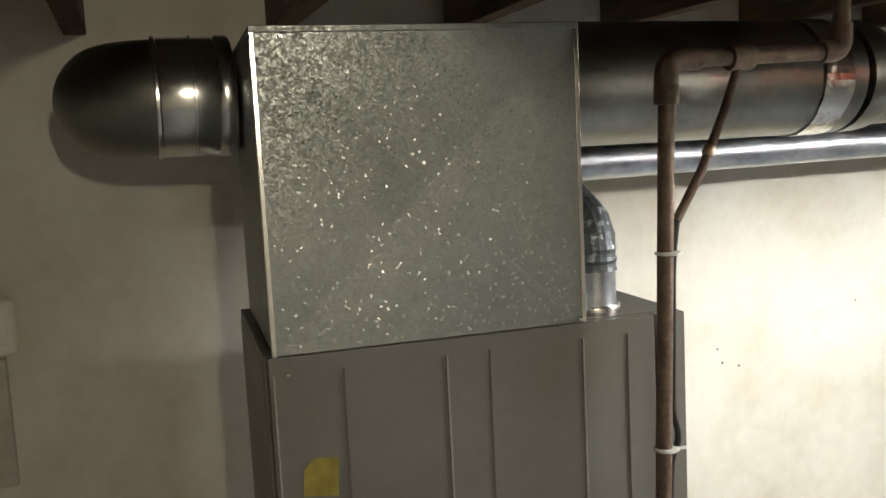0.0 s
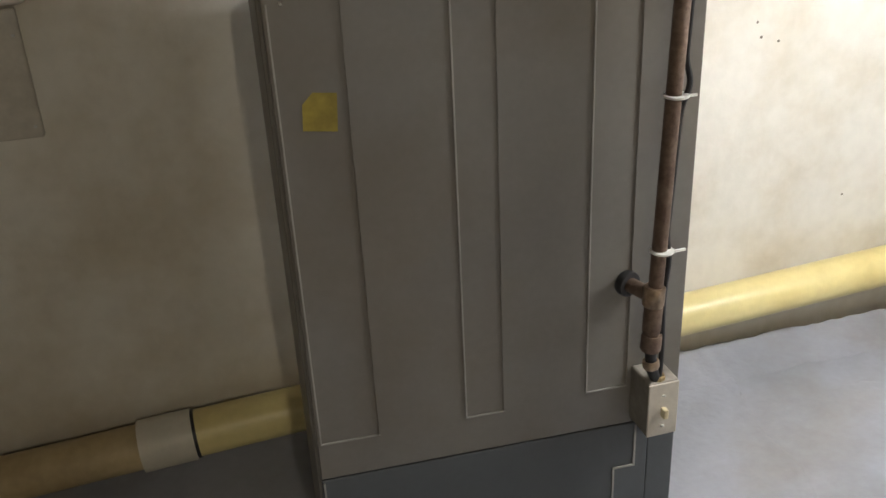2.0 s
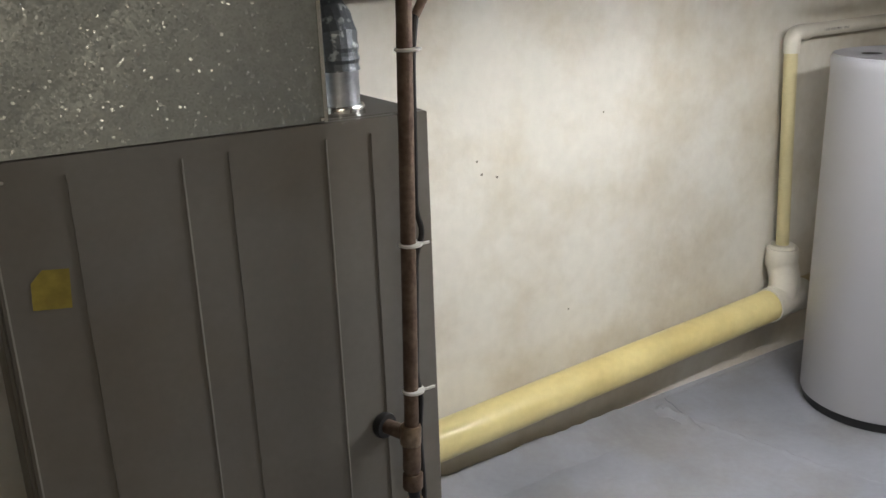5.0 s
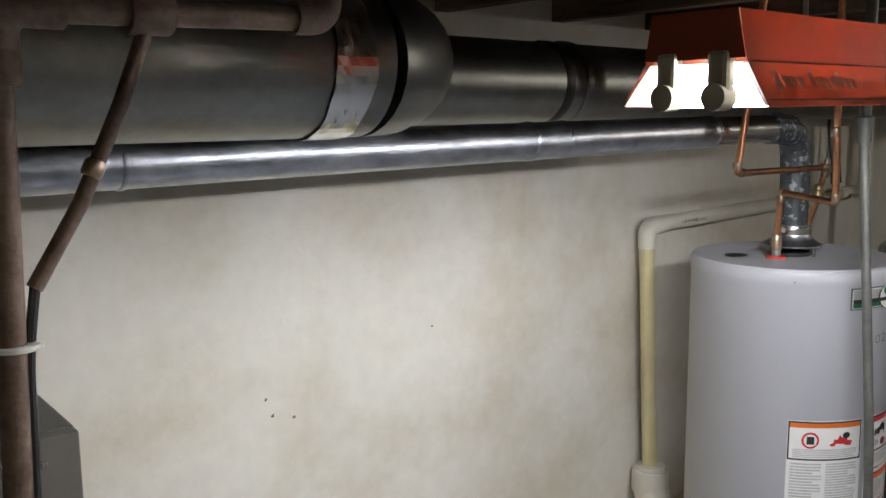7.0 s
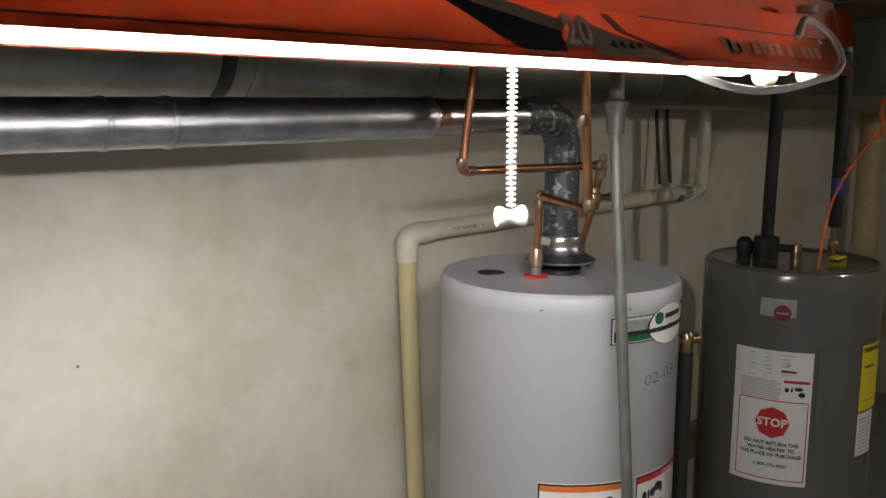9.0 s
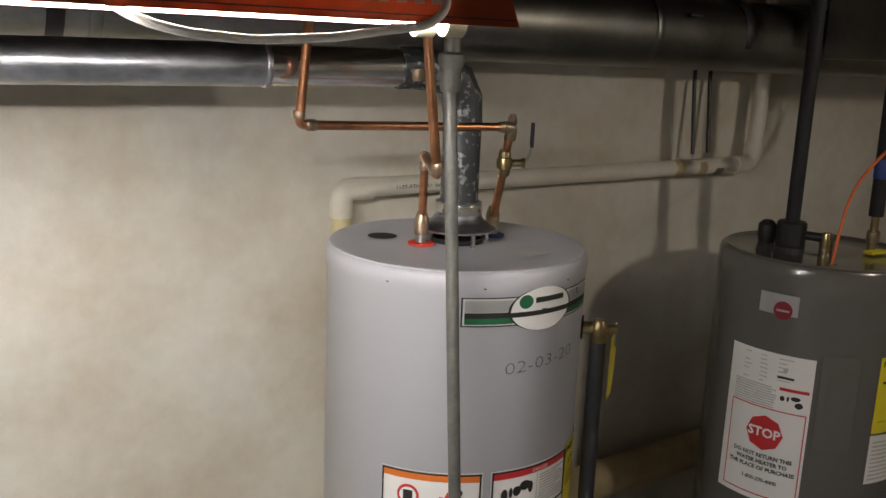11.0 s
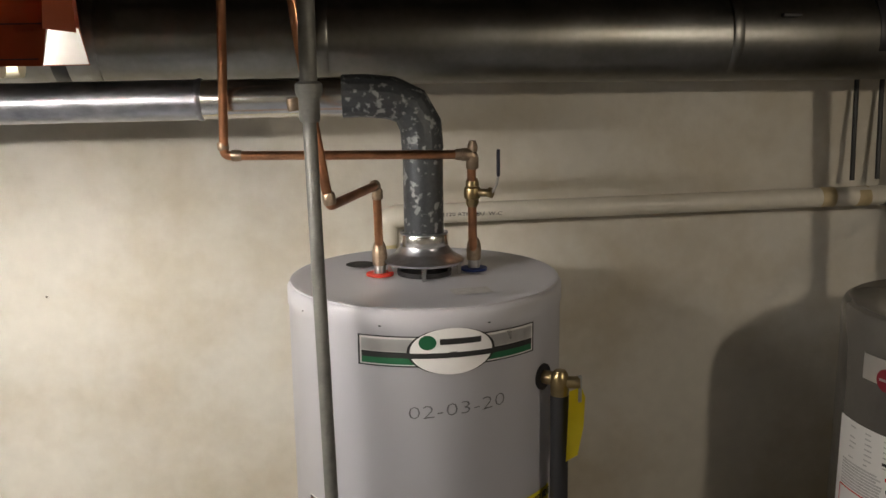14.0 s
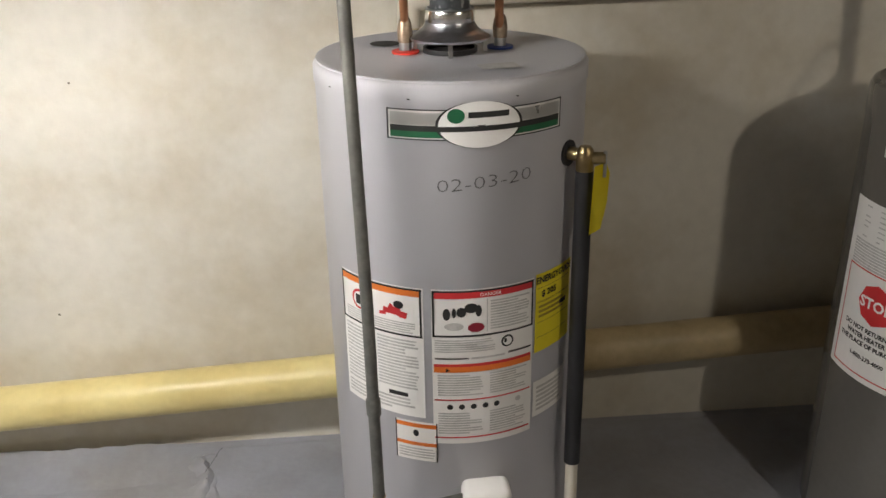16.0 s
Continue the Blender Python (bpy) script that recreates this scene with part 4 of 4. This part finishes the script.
part("valve_lever", box((3.0275, -0.530, 1.368), (3.0335, -0.522, 1.418), 0.002), NAVY, cold, "dark blue lever handle")
part("tail", sweep([(2.986, -0.497, 1.32), (2.990, -0.470, 1.245), (NB[0], NB[1], 1.20)], 0.0082, 14), COPPER, cold, smooth=True)
part("union", lathe([(0.0, 0), (0.0135, 0), (0.0145, 0.02), (0.0125, 0.034), (0.009, 0.042), (0, 0.042)], (NB[0], NB[1], 1.199), 14), SOLDER, cold, smooth=True)
hot = thing("copper_pipe", (2.72, -0.67, 1.34), "copper hot-water pipe bending down to the heater", "copper pipe", "copper pipes")
part("line", sweep(rounded([(2.662, -0.69, 1.83), (2.688, -0.68, 1.60), (2.726, -0.67, 1.342), (2.808, -0.487, 1.352), (2.811, -0.481, 1.21)], 0.012, 4), 0.0082, 14), COPPER, hot, smooth=True)
part("fitting", collar((2.7245, -0.670, 1.365), (2.7275, -0.669, 1.345), 0.0108, 14), SOLDER, hot, smooth=True)
part("fitting", collar((2.802, -0.497, 1.351), (2.808, -0.487, 1.352), 0.0108, 14), SOLDER, hot, smooth=True)
part("fitting", collar((2.809, -0.4865, 1.345), (2.8093, -0.486, 1.325), 0.0105, 14), SOLDER, hot, smooth=True)
part("fitting", collar((2.6745, -0.685, 1.52), (2.677, -0.684, 1.50), 0.0108, 14), SOLDER, hot, smooth=True)
part("union", lathe([(0, 0), (0.0135, 0), (0.0145, 0.02), (0.0125, 0.034), (0.009, 0.045), (0, 0.045)], (NR[0], NR[1], 1.199), 14), SOLDER, hot, smooth=True)

gas = thing("gas_pipe", (2.72, -0.78, 0.4), "grey steel gas pipe dropping before the heater", "gas pipe")
part("drop", sweep([(2.702, -0.738, 1.50), (2.718, -0.785, 0.80), (2.722, -0.80, 0.395)], 0.0108, 16), GREYPIPE, gas, smooth=True)
part("upper", sweep([(2.703, -0.738, 1.49), (2.704, -0.738, 1.84)], 0.0135, 16), GREYPIPE, gas, smooth=True)
part("coupling", lathe([(0, 0), (0.0145, 0), (0.0165, 0.006), (0.0165, 0.035), (0.021, 0.045), (0.021, 0.058), (0.015, 0.062), (0, 0.062)], (2.703, -0.738, 1.485), 16), GREYPIPE, gas, smooth=True)
part("coupling", collar((2.7195, -0.79, 0.62), (2.7205, -0.793, 0.585), 0.0135), GREYPIPE, gas, smooth=True)
part("elbow", sweep(rounded([(2.722, -0.80, 0.41), (2.722, -0.80, 0.365), (2.79, -0.79, 0.362)], 0.02, 4), 0.0125, 14), BRASS, gas, smooth=True)
part("inlet", sweep([(2.785, -0.79, 0.362), (gx - 0.045, gy - 0.03, 0.36)], 0.0105, 14), GREYPIPE, gas, smooth=True)

# ---- electric water heater ----
RC, RR, RT = (4.02, -0.51), 0.257, 1.082
rh = thing("electric_water_heater", (RC[0], RC[1], 0.0), "dark grey glossy electric water heater with a stop label", "water heater")
part("jacket", lathe([(0, 0.02), (RR - 0.01, 0.02), (RR, 0.03), (RR, RT - 0.075), (RR + 0.0012, RT - 0.072), (RR + 0.0012, RT - 0.014), (RR - 0.004, RT - 0.004), (RR - 0.014, RT)], (*RC, 0), 96), RHGREY, rh, smooth=True)
part("top_lid", lathe([(RR - 0.010, RT - 0.004), (RR - 0.014, RT + 0.002), (RR - 0.022, RT - 0.002), (0.1, RT + 0.001), (0, RT + 0.001)], (*RC, 0), 96), RHGREY, rh, smooth=True)
for k in range(3):
    a = radians(90 + 120 * k)
    part("foot", box((RC[0] + 0.2 * math.cos(a) - 0.02, RC[1] + 0.2 * math.sin(a) - 0.02, 0), (RC[0] + 0.2 * math.cos(a) + 0.02, RC[1] + 0.2 * math.sin(a) + 0.02, 0.03), 0.003), BLACKP, rh)


def on_rh(name, a0, a1, z0, z1, material, parent, lift=0.0015, label=""):
    return part(name, curved(RC, RR, a0, a1, z0, z1, lift), material, parent, label)


bd = on_rh("badge", 186, 207.5, 0.952, 1.004, SILVER, rh, 0.0018, "silver badge with a maroon disc")
part("badge_disc", curved_disc(RC, RR, 199.5, 0.964, 0.023, 0.023, 0.0026), MAROON, bd)
on_rh("badge_bar", 196, 203, 0.961, 0.966, SILVER, bd, 0.0034)
rl = on_rh("instruction_label", 171.5, 220, 0.455, 0.853, WHITE, rh, 0.0012, "large white label with a red stop sign")
bm = bmesh.new()
rnd = random.Random(21)
for i in range(7):
    z = 0.842 - i * 0.011
    for a0, a1 in ((181, 185.5), (191, 195.5), (201, 210)):
        if rnd.random() < 0.8:
            curved(RC, RR, a0, a0 + (a1 - a0) * rnd.uniform(0.5, 1), z - 0.002, z + 0.001, 0.002, bm=bm)
tagged(part("text_block", bm, PALEINK, rl), kind="stuff")
part("seal", curved_disc(RC, RR, 205, 0.815, 0.006, 0.006, 0.0022, 16), PALEINK, rl)
on_rh("barcode", 201, 210, 0.792, 0.798, INK, rl, 0.0024)
bm = bmesh.new()
for i in range(9):
    z = 0.764 - i * 0.0065
    curved(RC, RR, 176.5, rnd.uniform(198, 202), z - 0.002, z + 0.002, 0.002, bm=bm)
tagged(part("text_block", bm, PALEINK, rl), kind="stuff")
on_rh("header", 203, 218.5, 0.762, 0.770, RED, rl, 0.0022)
for a, z, w, h in ((205, 0.742, 0.006, 0.007), (208, 0.743, 0.003, 0.007), (212, 0.746, 0.012, 0.006), (214, 0.730, 0.010, 0.008)):
    part("pictogram", curved_disc(RC, RR, a, z, w, h, 0.0022, 9), INK, rl)
for z in (0.706, 0.470):
    on_rh("red_border", 176, 218.5, z - 0.0015, z + 0.0015, RED, rl, 0.0024)
for a in (176, 218.3):
    on_rh("red_border", a - 0.3, a + 0.3, 0.470, 0.706, RED, rl, 0.0024)
part("stop_sign", curved_disc(RC, RR, 197.5, 0.640, 0.047, 0.047, 0.0024, 8), RED, rl, "red octagonal stop sign")
part("stop_word", curved_letters("STOP", 0.034, RC, RR, 197.5, 0.640, 0.0034, 0.0010), WHITE, rl)
for i, wd in enumerate(("DO NOT RETURN THIS", "WATER HEATER TO", "THE PLACE OF PURCHASE")):
    part("printed_line", curved_letters(wd, 0.0145, RC, RR, 197.5, 0.577 - i * 0.017, 0.0026, 0.0005), INK, rl)
part("printed_line", curved_letters("1-800-270-4000", 0.014, RC, RR, 197.5, 0.512, 0.0026, 0.0003), INK, rl)
bm = bmesh.new()
cover = curved(RC, RR, 223, 243, 0.625, 0.868, 0.004)
part("element_cover", cover, RHGREY, rh)
part("cover_panel", curved_disc(RC, RR, 233, 0.75, 0.026, 0.088, 0.0075, 24), RHGREY, rh)
ey = on_rh("energy_label", 255, 281, 0.670, 0.868, YLAB, rh, 0.0015, "yellow energy guide label")
part("label_word", curved_letters("ENERGYGUIDE", 0.018, RC, RR, 268, 0.852, 0.0026, 0.0006, 0, 0.85), INK, ey)
on_rh("text_line", 258, 270, 0.80, 0.806, INK, ey, 0.0024)
on_rh("text_line", 258, 278, 0.70, 0.702, OLDYEL, ey, 0.0024)
ew = on_rh("white_label", 255, 275, 0.535, 0.665, WHITE, rh, 0.0014)
bm = bmesh.new()
for i in range(10):
    curved(RC, RR, 257, 272, 0.545 + i * 0.011, 0.549 + i * 0.011, 0.002, bm=bm)
tagged(part("text_block", bm, PALEINK, ew), kind="stuff")

for pts, nm in (([(3.970, -0.447, RT), (3.935, -0.470, 1.66), (3.933, -0.472, 1.83)], "black foam-covered water pipe rising from the electric heater"), ([(4.095, -0.60, RT + 0.10), (4.070, -0.61, 1.70)], "black foam-covered water pipe with a blue coupling")):
    wp = thing("insulated_pipe", pts[0], nm, "water pipe", "insulated water pipes")
    part("foam_sleeve", sweep(rounded(pts, 0.04, 4) if len(pts) > 2 else pts, 0.0185, 16), BLACK, wp, smooth=True)
    if len(pts) > 2:
        part("union", lathe([(0, 0), (0.036, 0), (0.038, 0.004), (0.038, 0.062), (0.034, 0.067), (0, 0.067)], (3.970, -0.447, RT), 14), BLACKP, wp)
    else:
        part("blue_coupling", collar((4.0875, -0.603, 1.28), (4.0855, -0.604, 1.33), 0.0195, 16), BLUE, wp, "blue coupling", True)
        part("nipple", sweep([(4.097, -0.598, RT), (4.095, -0.60, RT + 0.105)], 0.010, 14), BRASS, wp, smooth=True)
        part("tee", collar((4.096, -0.599, RT + 0.03), (4.095, -0.60, RT + 0.06), 0.016, 14), SOLDER, wp, smooth=True)
        part("link", sweep(rounded([(4.07, -0.61, 1.68), (4.07, -0.61, 1.725), (4.04, -0.61, 1.728), (3.88, -0.56, 1.735)], 0.025, 4), 0.0135, 14), GREYPIPE, wp, smooth=True)
rv = thing("brass_valve", (3.97, -0.60, RT), "small brass valve lying on the electric heater top", "valve")
part("body", sweep([(3.95, -0.40, RT + 0.035), (4.02, -0.52, RT + 0.03)], 0.012, 12), BLACKP, rv, smooth=True)
part("elbow", lathe([(0, 0), (0.016, 0), (0.018, 0.02), (0.012, 0.045), (0, 0.046)], (4.02, -0.52, RT), 12), BRASS, rv, smooth=True)
part("end", lathe([(0, 0), (0.02, 0), (0.026, 0.02), (0.024, 0.05), (0.012, 0.062), (0, 0.062)], (3.945, -0.39, RT), 12), BLACKP, rv, smooth=True)
tagged(part("wire_tag", box((4.06, -0.63, RT + 0.004), (4.13, -0.60, RT + 0.012), 0.002), YLAB), "yellow plastic strip on the heater top", "tag")

wire = thing("orange_wire", (3.866, -0.65, RT), "thin orange electric wire looping above the electric heater", "wire")
pts = [(3.866, -0.65, RT), (3.868, -0.655, 1.15), (3.880, -0.66, 1.235), (3.91, -0.66, 1.285), (3.97, -0.66, 1.335), (4.06, -0.66, 1.39), (4.14, -0.66, 1.43), (4.20, -0.66, 1.47)]
for k in range(26):
    a = k * 0.55
    pts.append((4.245 + 0.002 * k + 0.035 * math.cos(a + 3.1) * (1 + 0.3 * math.sin(k * 0.7)), -0.66 + 0.012 * math.sin(a * 1.7), 1.50 + 0.06 * math.sin(a + 3.6) + 0.001 * k))
part("strand", sweep(rounded(pts, 0.02, 3), 0.0038, 8), WIREO, wire, smooth=True)
part("strand", sweep([(4.32, -0.66, 1.53), (4.335, -0.81, 1.60), (4.34, -0.82, 1.81)], 0.0038, 8), WIREO, wire, smooth=True)
part("grommet", lathe([(0.012, 0), (0.012, 0.004), (0, 0.004)], (3.866, -0.65, RT), 12), SOLDER, wire)

# ---- hanging fluorescent lamp ----
LA, LB = 1.362, 2.475


def ly(x):
    return 0.02 * (x - LA) / (LB - LA)


def lsec(x, prof):
    return [(x, y + ly(x), z + 0.008 * (x - LA)) for y, z in prof]


lamp = thing("fluorescent_lamp", (1.93, -1.17, 1.70), "hanging fluorescent shop lamp under a printed orange hood", "lamp")


def trough(name, prof, thick, material, parent, x0=LA, x1=LB, label=""):
    bm = bmesh.new()
    a = [bm.verts.new(p) for p in lsec(x0, prof)]
    b = [bm.verts.new(p) for p in lsec(x1, prof)]
    fs = [bm.faces.new((a[i], a[i + 1], b[i + 1], b[i])) for i in range(len(a) - 1)]
    bmesh.ops.solidify(bm, geom=fs, thickness=thick)
    return part(name, bm, material, parent, label)


trough("reflector", [(-1.2455, 1.5635), (-1.222, 1.6025), (-1.124, 1.6025), (-1.0945, 1.5645)], 0.0012, REFL, lamp, label="white enamelled reflector")
trough("hood", [(-1.2495, 1.5625), (-1.2265, 1.6045), (-1.2175, 1.650), (-1.1265, 1.650), (-1.119, 1.6045), (-1.0905, 1.5635)], 0.0012, HOOD, lamp, label="orange hood with navy and cream decals")
for x in (LA - 0.002, LB + 0.002):
    part("hood_end", flat([(x, -1.2175, 1.650), (x, -1.1265, 1.650), (x, -1.119, 1.6065), (x, -1.2265, 1.6065)]), HOOD, lamp)
for y in (-1.20, -1.145):
    part("tube", sweep([(LA + 0.012, y + 0.001, 1.5755), (2.385, y + 0.018, 1.5833)], 0.0125, 16), TUBE, lamp, "glowing fluorescent tube", True)
    for x, dx in ((LA + 0.010, -0.016), (2.405, 0.016)):
        part("lampholder", box((x, y - 0.011, 1.570), (x + dx, y + 0.011, 1.614), 0.005), SOCKET, lamp, "beige lampholder")
        part("lampholder_boss", sweep([(x, y, 1.572), (x + dx * 1.3, y, 1.572)], 0.0125, 16), SOCKET, lamp, smooth=True)


def on_skirt(x, h, lift):
    """A place on the sloping front skirt of the hood; h runs from its lip to its crease."""
    return Vector((x, -1.2495 + 0.023 * h + ly(x) - lift, 1.5625 + 0.042 * h + 0.008 * (x - LA)))


def decal(points, material, name="decal", lift=0.0016):
    return part(name, flat([on_skirt(x, h, lift) for x, h in points]), material, lamp)


def stripe(x0, x1, h0, h1, material, name="decal", lift=0.0016):
    return decal([(x0, h0), (x1, h0), (x1, h1), (x0, h1)], material, name, lift)


stripe(LA + 0.003, 1.84, 0.14, 0.17, NAVY)
stripe(2.06, LB - 0.004, 0.14, 0.17, NAVY)
stripe(LA + 0.003, 1.78, 0.95, 0.985, NAVY)
stripe(2.02, LB - 0.004, 0.95, 0.985, NAVY)
decal([(1.770, 0.93), (1.842, 0.12), (1.896, 0.12), (1.896, 0.52), (1.798, 0.90)], NAVY)
decal([(1.798, 0.94), (1.806, 0.84), (1.900, 0.48), (1.900, 0.72), (1.842, 0.94)], CREAM, lift=0.0022)
decal([(1.930, 0.74), (1.935, 0.12), (2.060, 0.10), (1.985, 0.46)], CREAM, lift=0.0020)
decal([(1.960, 0.92), (1.974, 0.60), (2.062, 0.12), (2.085, 0.12), (1.990, 0.60), (1.972, 0.92)], NAVY, lift=0.0018)
for k in range(4):
    decal([(1.955 + 0.013 * k, 0.30 + 0.03 * (k % 2)), (1.966 + 0.013 * k, 0.27), (1.963 + 0.013 * k, 0.42)], NAVY, lift=0.0026)
for k in range(11):
    x = 1.392 + 0.0145 * k + (0.008 if k > 3 else 0)
    stripe(x, x + 0.0085, 0.42 if k % 3 else 0.38, 0.66 if k % 4 else 0.78, CREAM, "lettering_bar", 0.0020)
for k in range(12):
    x = 2.155 + 0.0185 * k + (0.010 if k > 2 else 0) + (0.010 if k > 6 else 0)
    stripe(x, x + 0.011, 0.40, 0.70, CREAM, "lettering_bar", 0.0020)
for size, bold, material, lift in ((0.035, 0.0028, CREAM, 0.0030), (0.035, 0.0004, WHITE, 0.0036)):
    bm = letters("20", size, bold=bold)
    for v in bm.verts:
        v.co = on_skirt(1.917 + v.co.x * 1.05 + 0.12 * v.co.y, 0.50 + v.co.y / 0.048, lift)
    part("number", bm, material, lamp)
for x in (LA + 0.2, LB - 0.2):
    part("hanging_chain", sweep([(x, -1.175, 1.64), (x, -1.175, CZ)], 0.003, 6), STEEL, lamp)
# pull cord: a coiled bead string with a white knob
bm = bmesh.new()
for i in range(27):
    z = 1.566 - i * 0.0044
    lathe([(0, -0.0017), (0.0042, -0.0008), (0.0042, 0.0008), (0, 0.0017)], (1.921 - 0.0003 * i, -1.163 - 0.0003 * i, z), 10, bm)
sweep([(1.921, -1.163, 1.575), (1.913, -1.171, 1.449)], 0.0017, 6, bm)
pc = part("pull_cord", bm, CORD, lamp, "white beaded pull cord with a plastic knob")
kc, kd = Vector((1.913, -1.171, 1.442)), Vector((0.76, -0.64, 0.06))
part("knob", sweep([kc + kd * o for o in (-0.0135, -0.012, -0.008, -0.0025, 0.0025, 0.008, 0.012, 0.0135)], [0.0055, 0.0085, 0.0090, 0.0062, 0.0062, 0.0090, 0.0085, 0.0055], 14), CORD, pc, smooth=True)
cl = part("power_cord", sweep(rounded([(2.095, -1.205, 1.574), (2.115, -1.225, 1.560), (2.150, -1.24, 1.551), (2.20, -1.243, 1.5485), (2.27, -1.243, 1.553), (2.33, -1.246, 1.563), (2.362, -1.251, 1.568), (2.380, -1.252, 1.585), (2.378, -1.240, 1.610), (2.358, -1.229, 1.624), (2.335, -1.227, 1.629), (2.312, -1.232, 1.624), (2.298, -1.234, 1.606)], 0.02, 4), 0.0040, 10), CORD, lamp, "white power cord looped under the lamp end", True)
part("grommet", lathe([(0.011, 0), (0.011, 0.008), (0, 0.009)], (2.335, -1.226, 1.634), 12), STEEL, cl)

# ---- bare bulbs between the joists ----
for bx, by, bz, m_ in ((4.0, -1.95, 1.80, BULBM), (0.26, -3.2, 1.91, BULBF)):
    bulb = thing("ceiling_bulb", (bx, by, bz), "bare warm light bulb in a porcelain holder", "lamp", "ceiling bulbs")
    part("holder", lathe([(0, CZ - bz), (0.05, CZ - bz), (0.045, 0.05), (0.022, 0.02), (0, 0.02)], (bx, by, bz), 24), REFL, bulb, smooth=True)
    part("globe", lathe([(0, -0.05), (0.018, -0.047), (0.03, -0.03), (0.03, -0.01), (0.018, 0.01), (0.013, 0.02), (0, 0.02)], (bx, by, bz), 16), m_, bulb, smooth=True)
